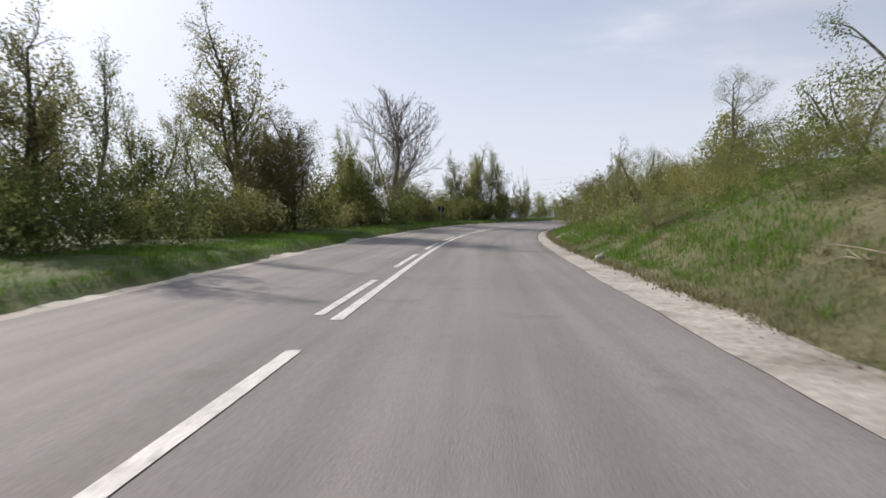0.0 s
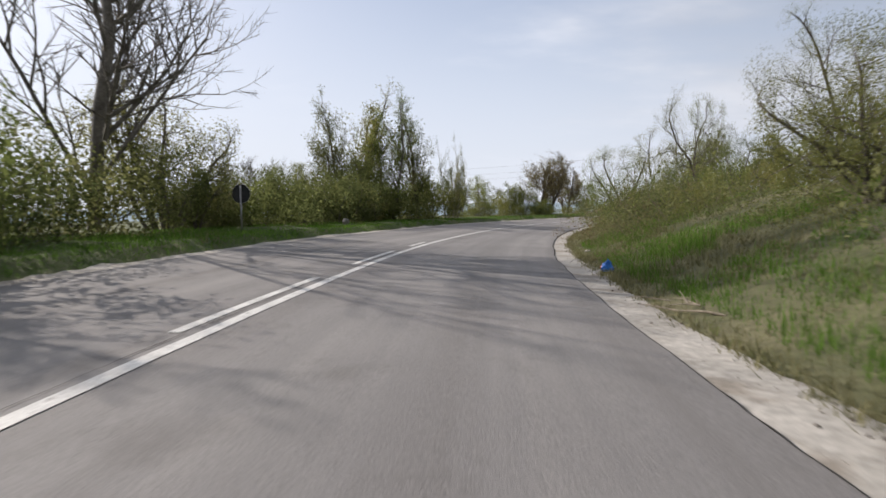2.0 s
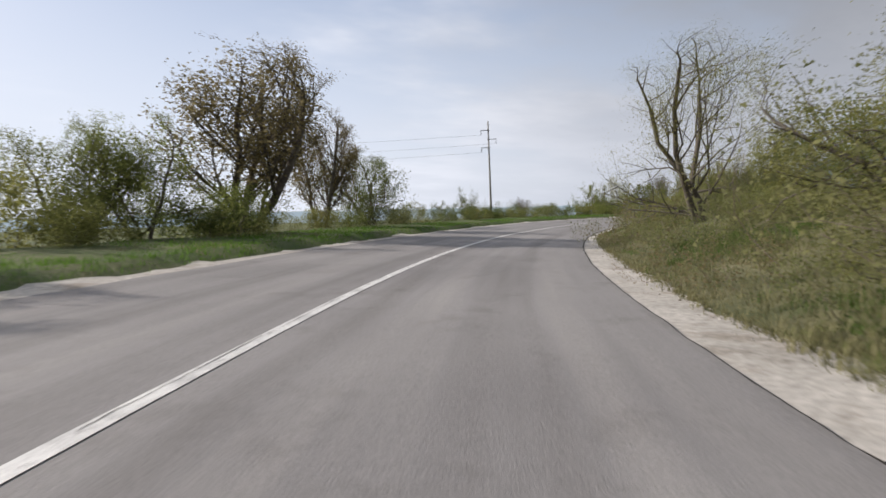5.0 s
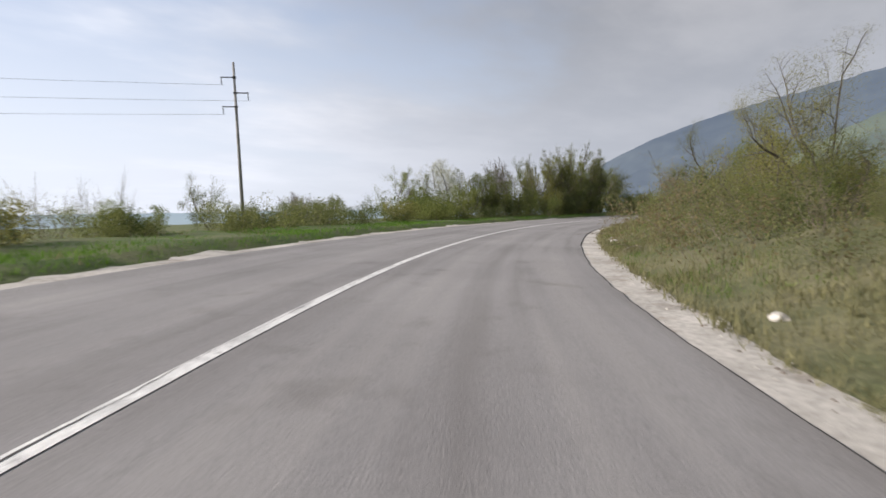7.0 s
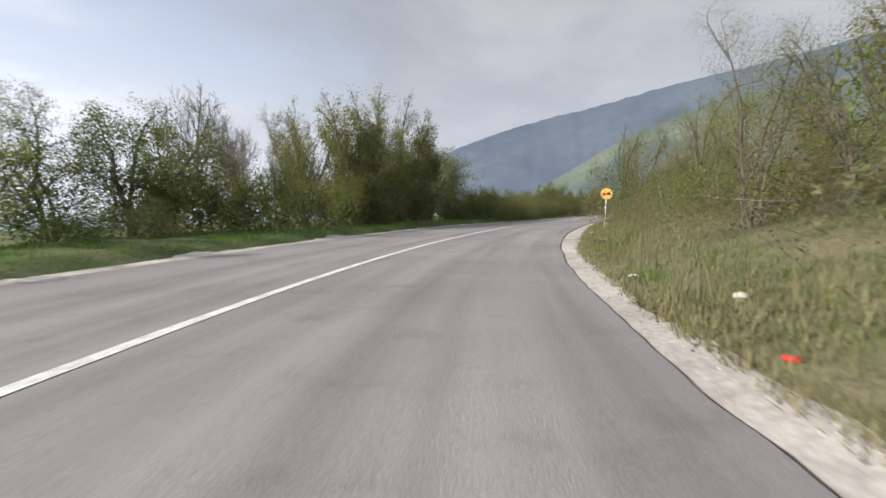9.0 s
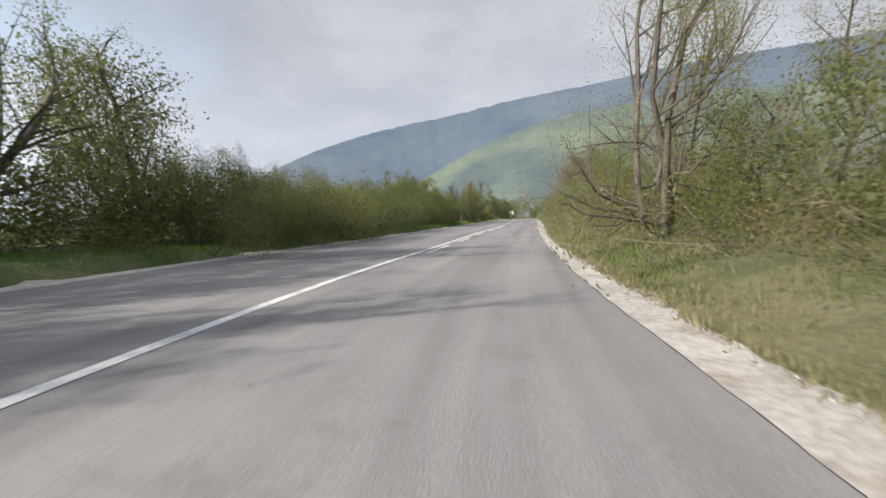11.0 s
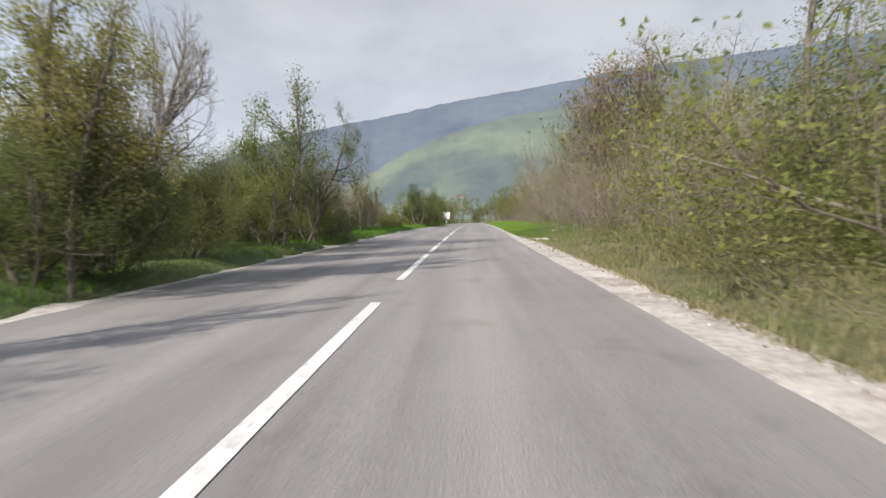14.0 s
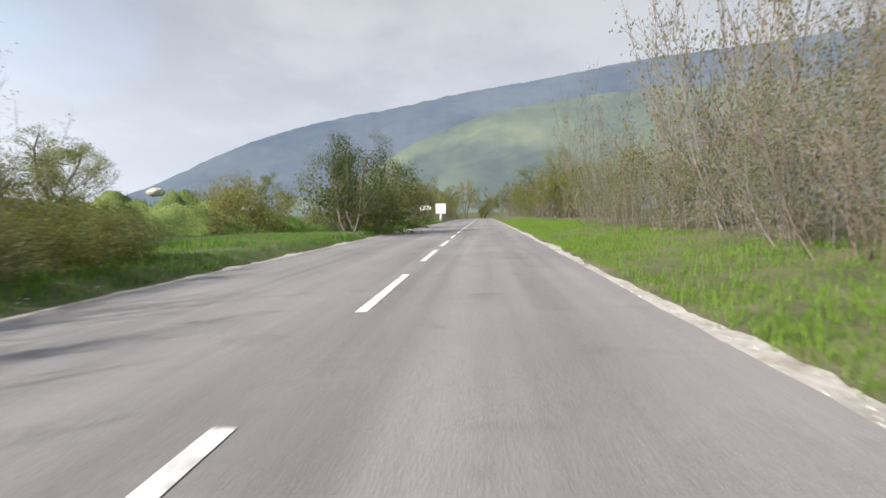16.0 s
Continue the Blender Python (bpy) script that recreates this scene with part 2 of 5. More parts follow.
BLUE = material("blue_plastic", two_scale((0.02, 0.14, 0.55), (0.04, 0.25, 0.75), 6, 30), 0.35)
LITTER_WHITE = material("white_plastic", two_scale((0.45, 0.45, 0.43), (0.66, 0.66, 0.65), 6, 30), 0.5)
ROCK = material("limestone_rock", two_scale((0.36, 0.34, 0.30), (0.60, 0.57, 0.52), 3, 22), 0.95, bump=(12, 0.8, 0.05))
WALL_PALE = material("house_plaster", two_scale((0.26, 0.25, 0.23), (0.34, 0.33, 0.30), 0.5, 4), 0.9)
ROOF_RED = material("roof_tiles", two_scale((0.16, 0.08, 0.06), (0.24, 0.12, 0.09), 0.5, 4), 0.9)


# far slopes: aerial haze is put into the emission as an even bluish glow
def hazed_backdrop(name, lo, hi, haze_glow, strength, big, small):
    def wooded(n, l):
        # broad tones of the woods; the darker ones also stand for painted cloud shadow
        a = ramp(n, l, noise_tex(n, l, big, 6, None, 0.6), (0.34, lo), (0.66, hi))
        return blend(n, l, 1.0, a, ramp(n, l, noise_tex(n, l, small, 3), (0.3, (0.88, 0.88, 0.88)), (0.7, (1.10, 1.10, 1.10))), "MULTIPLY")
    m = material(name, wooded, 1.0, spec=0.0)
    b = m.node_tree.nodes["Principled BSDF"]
    b.inputs["Emission Color"].default_value, b.inputs["Emission Strength"].default_value = (*haze_glow, 1), strength
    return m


HAZED_FOREST = hazed_backdrop("far_forest", (0.012, 0.017, 0.021), (0.040, 0.048, 0.046), (0.165, 0.212, 0.292), 0.66, 0.0022, 0.016)
HAZED_SPUR = hazed_backdrop("hazed_spur", (0.012, 0.020, 0.015), (0.070, 0.084, 0.038), (0.165, 0.205, 0.235), 0.66, 0.0042, 0.02)
HAZED_PLAIN = hazed_backdrop("far_plain", (0.050, 0.065, 0.060), (0.080, 0.095, 0.080), (0.34, 0.44, 0.55), 0.75, 0.002, 0.02)
HEAP_GRASS = material("heap_turf", two_scale((0.070, 0.110, 0.028), (0.150, 0.190, 0.055), 0.8, 9), 0.95, bump=(9, 0.7, 0.08))


# ---- building helpers ----
def part(name, bm, mat, parent=None, label="", smooth=False):
    me = bpy.data.meshes.new(name)
    bm.to_mesh(me)
    bm.free()
    me.materials.append(mat)
    if smooth:
        me.shade_smooth()
    ob = new(name, me)
    ob.parent = parent
    return tagged(ob, label)


def sheet(name, verts, faces, mat, parent=None, label="", smooth=False):
    me = bpy.data.meshes.new(name)
    me.from_pydata([tuple(v) for v in verts], [], [tuple(f) for f in faces])
    me.materials.append(mat)
    if smooth:
        me.shade_smooth()
    ob = new(name, me)
    ob.parent = parent
    return tagged(ob, label)


def tube(bm, a, b, r0, r1, sides=8):
    a, b = Vector(a), Vector(b)
    q = (b - a).to_track_quat("Z", "Y").to_matrix()
    rings = []
    for p, r in ((a, r0), (b, r1)):
        rings.append([bm.verts.new(p + q @ Vector((math.cos(k * math.tau / sides) * r, math.sin(k * math.tau / sides) * r, 0))) for k in range(sides)])
    for k in range(sides):
        bm.faces.new((rings[0][k], rings[0][(k + 1) % sides], rings[1][(k + 1) % sides], rings[1][k]))
    bm.faces.new(rings[0][::-1]), bm.faces.new(rings[1])


def box(bm, size, at=(0, 0, 0), turn=None, bevel=0.0):
    got = bmesh.ops.create_cube(bm, size=1)["verts"]
    bmesh.ops.scale(bm, vec=size, verts=got)
    if bevel:
        edges = list({e for v in got for e in v.link_edges})
        got = list({v for f in bmesh.ops.bevel(bm, geom=edges, offset=bevel, segments=2, affect="EDGES")["faces"] for v in f.verts} | {v for v in got if v.is_valid})
    m = Matrix.Translation(at) @ (turn or Matrix())
    bmesh.ops.transform(bm, matrix=m, verts=got)


# ---- the road's line ----
# The lane's line, every 10 m; offsets to the left of it are positive.
LINE = [
    (-3.30, -39.86), (-2.47, -29.90), (-1.65, -19.93), (-0.82, -9.97), (0.00, 0.00), (0.86, 9.96),
    (1.90, 19.91), (3.37, 29.80), (5.48, 39.57), (8.19, 49.20), (11.65, 58.57), (15.85, 67.65),
    (20.77, 76.35), (26.45, 84.58), (32.88, 92.23), (39.97, 99.28), (47.72, 105.59), (56.07, 111.09),
    (64.89, 115.79), (74.07, 119.76), (83.52, 123.02), (93.20, 125.50), (103.06, 127.17), (113.01, 128.20),
    (122.99, 128.80), (132.98, 129.09), (142.98, 129.16), (152.98, 129.02), (162.98, 128.75), (172.97, 128.45),
    (182.97, 128.21), (192.97, 127.96), (202.96, 127.63), (212.96, 127.30), (222.95, 126.97), (232.94, 126.63),
    (242.94, 126.29), (252.93, 125.95), (262.93, 125.61), (272.92, 125.27), (282.92, 124.93), (292.91, 124.58),
    (302.90, 124.24), (312.90, 123.90), (322.89, 123.56), (332.89, 123.22), (342.88, 122.88), (352.88, 122.54),
    (362.87, 122.20),
]
STEP, FIRST = 10.0, -40.0


def table(rows):
    xs, ys = [r[0] for r in rows], [r[1] for r in rows]
    fine = np.arange(xs[0], xs[-1], 0.5)
    k = np.hanning(25)
    val = np.convolve(np.pad(np.interp(fine, xs, ys), 12, mode="edge"), k / k.sum(), "valid")
    return lambda s: np.interp(s, fine, val)


def spline():
    p = np.array(LINE)
    p = np.vstack([2 * p[0] - p[1], p, 2 * p[-1] - p[-2]])
    u = np.arange(0, len(LINE) - 1, 0.05)
    i = u.astype(int)
    f = (u - i)[:, None]
    a, b, c, d = p[i], p[i + 1], p[i + 2], p[i + 3]
    q = 0.5 * (2 * b + (c - a) * f + (2 * a - 5 * b + 4 * c - d) * f ** 2 + (3 * b - a - 3 * c + d) * f ** 3)
    tan = np.gradient(q, axis=0)
    tan /= np.linalg.norm(tan, axis=1, keepdims=True)
    s = FIRST + np.concatenate([[0], np.cumsum(np.hypot(*np.diff(q, axis=0).T))])
    return s, q, tan


ROAD_S, ROAD_P, ROAD_T = spline()
S_MIN, S_MAX = ROAD_S[0], ROAD_S[-1]
CENTRE = table([(-80, 1.6), (0, 1.60), (6, 1.68), (12, 1.85), (18, 2.04), (24, 2.24), (30, 2.4), (36, 2.5), (42, 2.6), (48, 2.63), (54, 2.58),
    (60, 2.56), (66, 2.52), (72, 2.45), (78, 2.31), (84, 2.15), (96, 2.15), (108, 2.18), (114, 2.19), (120, 2.24), (126, 2.37), (132, 2.50),
    (138, 2.60), (144, 2.74), (150, 2.89), (156, 2.95), (162, 2.97), (168, 2.90), (174, 2.87), (180, 2.87), (186, 2.93), (192, 2.93), (200, 2.7),
    (208, 2.2), (216, 1.78), (222, 1.68), (228, 1.5), (234, 1.3), (240, 1.19), (246, 1.16), (258, 1.27), (264, 1.28), (270, 1.27), (276, 1.3),
    (282, 1.36), (288, 1.36), (294, 1.42), (300, 1.44), (480, 1.5)])
LEFT = table([(-80, 5.3), (6, 5.53), (12, 5.68), (18, 5.85), (24, 6.08), (30, 6.25), (36, 6.42), (42, 6.58), (48, 6.6), (54, 6.45), (60, 6.4),
    (66, 6.4), (72, 6.36), (78, 6.25), (84, 6.12), (96, 6.08), (108, 6.1), (114, 6.1), (120, 6.22), (126, 6.5), (132, 6.7), (138, 6.76), (144, 6.85),
    (150, 6.95), (156, 6.92), (162, 6.85), (168, 6.9), (174, 6.95), (180, 7), (186, 7.05), (192, 7.15), (204, 6.7), (214, 6.1), (222, 5.74),
    (228, 5.58), (234, 5.36), (240, 5.25), (252, 5.16), (264, 5.16), (270, 5.17), (276, 5.17), (282, 5.22), (288, 5.28), (294, 5.35), (300, 5.4),
    (480, 5.5)])
RIGHT = table([(-80, -2), (0, -1.94), (6, -1.88), (12, -1.84), (18, -1.79), (24, -1.7), (30, -1.6), (36, -1.48), (42, -1.34), (48, -1.28),
    (54, -1.29), (60, -1.33), (66, -1.38), (72, -1.46), (78, -1.58), (84, -1.66), (96, -1.65), (108, -1.62), (114, -1.61), (120, -1.55), (126, -1.5),
    (132, -1.48), (138, -1.48), (144, -1.43), (150, -1.35), (156, -1.31), (162, -1.35), (168, -1.4), (174, -1.43), (180, -1.44), (186, -1.44),
    (192, -1.44), (204, -1.6), (216, -1.75), (222, -1.85), (228, -1.93), (234, -1.93), (240, -1.93), (256, -1.97), (276, -1.97), (282, -2.02),
    (288, -2.02), (294, -2), (300, -2.03), (480, -2.05)])
BANK = table([(-40, 0), (-3, 0), (10, 0.01), (33, 0.03), (51, 0.052), (72, 0.045), (89, 0.04), (113, 0.042), (127, 0.05), (146, 0.05), (169, 0.042), (191, 0.035), (211, 0.02), (230, 0.012), (261, 0.01), (318, 0), (497, 0)])
# width of the pale strips beside the asphalt, and height of the hillside on the right
PALE_R = table([(-40, 1.2), (-3, 1.2), (16, 0.851), (35, 0.78), (54, 0.70), (72, 0.92), (88, 0.96), (101, 0.9), (113, 0.55), (123, 0.72), (130, 0.95), (140, 0.84), (154, 0.66), (164, 0.64), (176, 0.85), (184, 1.06), (192, 0.86), (211, 0.65), (224, 0.78), (231, 0.80), (242, 0.98), (252, 0.82), (260, 0.94), (273, 1.08), (276, 0.75), (279, 0.32), (299, 0.34), (497, 0.314)])
PALE_L = table([(-40, 0.45), (23, 0.48), (54, 0.5), (83, 0.58), (113, 0.55), (140, 0.62), (181, 0.62), (205, 0.6), (224, 0.55), (242, 0.55), (261, 0.30), (497, 0.26)])
GRADE = table([(-78, 0), (288, 0), (321, -0.22), (369, -0.7), (458, -1.6)])
FALL_L = table([(-40, 0.05), (47, 0.06), (72, 0.14), (95, 0.17), (150, 0.17), (175, 0.1), (205, 0.05), (242, 0.04), (274, 0.05), (299, 0), (497, 0)])
HILL_R = table([(-40, 0.45), (29, 0.42), (47, 0.3), (83, 0.3), (107, 0.25), (132, 0.25), (181, 0.28), (199, 0.2), (224, 0.22), (248, 0.16), (274, 0.1), (497, 0.08)])


def at(s, d):
    """World x, y of the place s metres along and d metres to the left."""
    x, y = np.interp(s, ROAD_S, ROAD_P[:, 0]), np.interp(s, ROAD_S, ROAD_P[:, 1])
    tx, ty = np.interp(s, ROAD_S, ROAD_T[:, 0]), np.interp(s, ROAD_S, ROAD_T[:, 1])
    return x - ty * d, y + tx * d


def height(s, d):
    """Ground height: banked road, a berm and falling field on the left, a rising bank on the right."""
    s, d = np.asarray(s, float), np.asarray(d, float)
    le, re, b = LEFT(s) + PALE_L(s), RIGHT(s) - PALE_R(s), BANK(s)
    z = b * np.clip(d, re, le) + GRADE(s)
    out = np.clip(d - le, 0, None)
    z = z + 0.22 * np.clip(out / 0.35, 0, 1) + 0.03 * np.clip(out, 0, 5) - FALL_L(s) * np.clip(out - 5.5, 0, 30)
    out = np.clip(re - d, 0, None)
    rise = HILL_R(s)
    z = z + rise * np.clip(out, 0, 5.5) * np.clip(out / 1.2, 0.25, 1) + 0.35 * rise * np.clip(out - 5.5, 0, 40)
    return z


def along(x, y):
    """The road's s and d of world points (arrays)."""
    p = np.stack([np.ravel(x), np.ravel(y)], 1)
    coarse = ROAD_P[::8]
    near = np.empty(len(p), int)
    for k in range(0, len(p), 4000):
        near[k:k + 4000] = ((p[k:k + 4000, None] - coarse[None]) ** 2).sum(2).argmin(1) * 8
    v = p - ROAD_P[near]
    t = ROAD_T[near]
    return (ROAD_S[near] + (v * t).sum(1)).reshape(np.shape(x)), (t[:, 0] * v[:, 1] - t[:, 1] * v[:, 0]).reshape(np.shape(x))


def ground_at(x, y):
    s, d = along(np.array([float(x)]), np.array([float(y)]))
    return float(height(s, d)[0])


def strip(name, s0, s1, edges, step, mat, lift=0.0, ragged=0.0, kind="structure", label="", category=""):
    """A ribbon along the road between edge functions, in rows of the given fractions."""
    rng = np.random.default_rng(5)
    ss = np.arange(s0, s1 + step * 0.5, step)
    verts, cols = [], len(edges)
    for s in ss:
        for k, e in enumerate(edges):
            d = e(s)
            if ragged and k in (0, cols - 1) and callable(ragged):
                d += ragged(s, k)
            x, y = at(s, d)
            verts.append((x, y, float(height(s, d)) + lift))
    faces = []
    for i in range(len(ss) - 1):
        for k in range(cols - 1):
            a = i * cols + k
            faces.append((a, a + cols, a + cols + 1, a + 1))
    ob = sheet(name, verts, faces, mat, smooth=True)
    return tagged(ob, label, category, kind=kind)


def wobble(s, seed, size):
    return size * (noise.noise((s * 0.35, seed, 0)) + 0.6 * noise.noise((s * 1.3, seed, 3)) + 0.35 * noise.noise((s * 4.1, seed, 7)))


# ---- road, strips and ground ----
R0, R1 = S_MIN + 1, S_MAX - 1
road = strip("road", R0, R1, [lambda s: RIGHT(s) + wobble(s, 11, 0.05), lambda s: RIGHT(s) * 0.75 + CENTRE(s) * 0.25, lambda s: RIGHT(s) * 0.5 + CENTRE(s) * 0.5, lambda s: CENTRE(s), lambda s: CENTRE(s) * 0.5 + LEFT(s) * 0.5,
                       lambda s: LEFT(s) + wobble(s, 12, 0.07)], 0.5, ASPHALT,
      label="worn grey asphalt country road curving past trees", category="road")
lane = road.data.uv_layers.new(name="lane")
road_xy = np.array([v.co[:] for v in road.data.vertices])
road_s, road_d = along(road_xy[:, 0], road_xy[:, 1])
across = road_d - CENTRE(road_s)
for loop in road.data.loops:
    k = loop.vertex_index
    lane.data[loop.index].uv = (across[k], road_s[k])
strip("pavement", R0, R1, [lambda s: RIGHT(s) - PALE_R(s) + wobble(s, 21, 0.42), lambda s: RIGHT(s) - PALE_R(s) * 0.5, lambda s: RIGHT(s) + 0.12], 0.3, SHOULDER, -0.022,
      label="pale crushed limestone shoulder with a ragged edge", category="shoulder")
strip("pavement", R0, R1, [lambda s: LEFT(s) - 0.12, lambda s: LEFT(s) + PALE_L(s) + wobble(s, 31, 0.18)], 0.3, SHOULDER, -0.005,
      label="narrow pale gravel strip beside the asphalt", category="shoulder")


def edge_grid(name, side, label):
    rows = [0.0, 0.4, 0.8, 1.2, 1.75, 2.6, 3.6, 4.9, 6.4, 8.4, 10.9, 13.9]
    start = (lambda s: LEFT(s) + PALE_L(s) - 0.30) if side > 0 else (lambda s: RIGHT(s) - PALE_R(s) + 0.72)
    ss = np.arange(R0, R1, 0.8)
    verts, faces, cols = [], [], len(rows)
    for s in ss:
        for k, r in enumerate(rows):
            d = start(s) + side * r
            x, y = at(s, d)
            lump = 0.0 if k == 0 else 0.07 * noise.noise((x * 0.9, y * 0.9, 1.0)) + 0.12 * noise.noise((x * 0.23, y * 0.23, 4.0))
            verts.append((x, y, float(height(s, d)) + ((-0.10, -0.07)[k] if side < 0 and k < 2 else -0.05 if k == 0 else 0.0) + lump * min(1, r * 0.7)))
    for i in range(len(ss) - 1):
        for k in range(cols - 1):
            a = i * cols + k
            faces.append((a, a + cols, a + cols + 1, a + 1) if side < 0 else (a, a + 1, a + cols + 1, a + cols))
    return tagged(sheet(name, verts, faces, SOIL if side > 0 else BANK_SOIL, smooth=True), label, "verge", kind="structure")


def broken_edge(offset, out, seed):
    """The cut side of the asphalt, a few centimetres high and crumbled."""
    verts, faces = [], []
    ss = np.arange(R0, 222, 0.25)
    for s in ss:
        d = offset(s)
        for dd, z in ((-0.01 * out, 0.004), (out * (0.006 + abs(wobble(s * 2.3, seed, 0.014))), -0.002), (out * (0.014 + abs(wobble(s * 2.3, seed, 0.022))), -0.026)):
            x, y = at(s, d + dd)
            verts.append((x, y, float(height(s, d)) + z))
    for i in range(len(ss) - 1):
        for k in range(2):
            a = i * 3 + k
            faces.append((a, a + 3, a + 4, a + 1))
    return tagged(sheet("trim_asphalt_edge", verts, faces, CRACKED_EDGE), "dark broken edge of the asphalt layer", "road edge", kind="structure")


broken_edge(lambda s: RIGHT(s) + wobble(s, 11, 0.05), -1, 61)
edge_grid("ground_verge_left", 1, "grassy earth berm beside the road")
edge_grid("ground_verge_right", -1, "rough earth bank rising beside the road")


def build_ground():
    def axis(a, b, step):
        near = np.arange(a, b + 0.1, step)
        out = np.array([4, 10, 20, 40, 80, 150, 300, 600, 1100, 2000, 3600.0])
        return np.concatenate([a - out[::-1], near, b + out])
    gx, gy = axis(-60, 400, 3.0), axis(-50, 240, 3.0)
    X, Y = np.meshgrid(gx, gy)
    s, d = along(X, Y)
    z = height(np.clip(s, S_MIN, S_MAX), np.clip(d, -70, 90))
    far = np.maximum(0, np.abs(X - 170) - 230) + np.maximum(0, np.abs(Y - 95) - 145)
    k = np.clip(far / 300, 0, 1)
    z = z * (1 - k) + k * -7.0
    z = z - 0.30 * (np.abs(d - 2) < 15)
    n = len(gx)
    idx = np.arange(X.size).reshape(X.shape)
    faces = np.stack([idx[:-1, :-1], idx[:-1, 1:], idx[1:, 1:], idx[1:, :-1]], -1).reshape(-1, 4)
    return tagged(sheet("ground", np.stack([X, Y, z], -1).reshape(-1, 3), faces.tolist(), MEADOW, smooth=True),
                  "green meadow and scrub ground reaching the horizon", "ground", kind="structure")


build_ground()


def paint_line(s0, s1, offset, width=0.13):
    ss = np.arange(s0, s1 + 0.01, min(0.5, (s1 - s0) / 2))
    verts, faces = [], []
    for s in ss:
        c = CENTRE(s) + offset
        for d in (c - width / 2 + wobble(s * 3, 41, 0.006), c + width / 2 + wobble(s * 3, 47, 0.006)):
            x, y = at(s, d)
            verts.append((x, y, float(height(s, d)) + 0.006))
    for i in range(len(ss) - 1):
        faces.append((2 * i, 2 * i + 2, 2 * i + 3, 2 * i + 1))
    return tagged(sheet("road_marking", verts, faces, PAINT), "white painted centre line on the asphalt", "road marking", "centre line markings", "structure")


paint_line(6.0, 244.2, 0.0, 0.14)
for a, b in ((-17.6, -13.6), (-11.6, -7.5), (-5.5, -1.4), (0.6, 4.7), (249.0, 256.3), (258.6, 265.1), (266.2, 269.8), (270.2, 273.0), (273.8, 279.7),
             (281.4, 285.4), (287.3, 291.3), (294.8, 298.9), *[(301.6 + 6.0 * k, 305.6 + 6.0 * k) for k in range(20)]):
    if b < R1:
        paint_line(a, b, 0.0, 0.14)
for a, b in ((6.3, 10.2), (12.3, 16.6), (18.8, 22.8), (25.0, 29.0), (31.2, 35.2), (37.4, 41.4), (43.6, 47.4), (49.0, 51.3)):
    paint_line(a, b, 0.28, 0.12)
for a, b in ((207.4, 211.4), (213.8, 217.9), (220.4, 224.5), (227.3, 231.3), (233.5, 237.6), (239.8, 243.7)):
    paint_line(a, b, -0.28, 0.12)


def crack(s0, s1, offset, seed, width=0.022):
    """A wandering open joint in the asphalt, filled with dark dirt."""
    ss = np.arange(s0, s1, 0.12)
    verts, faces = [], []
    for s in ss:
        c = CENTRE(s) + offset + wobble(s * 1.6, seed, 0.045)
        w = width * (0.35 + abs(noise.noise((s * 0.8, seed, 5.0))) * 1.6)
        for d in (c - w / 2, c + w / 2):
            x, y = at(s, d)
            verts.append((x, y, float(height(s, d)) + 0.009))
    for i in range(len(ss) - 1):
        if noise.noise((ss[i] * 0.35, seed, 9.0)) > -0.25:
            faces.append((2 * i, 2 * i + 2, 2 * i + 3, 2 * i + 1))
    return tagged(sheet("road_crack", verts, faces, CRACKED_EDGE), "dark wandering crack along the painted line", "crack", "road cracks", "structure")


crack(24, 60, 0.16, 3.0, 0.014)
crack(60, 150, 0.03, 4.0, 0.011)


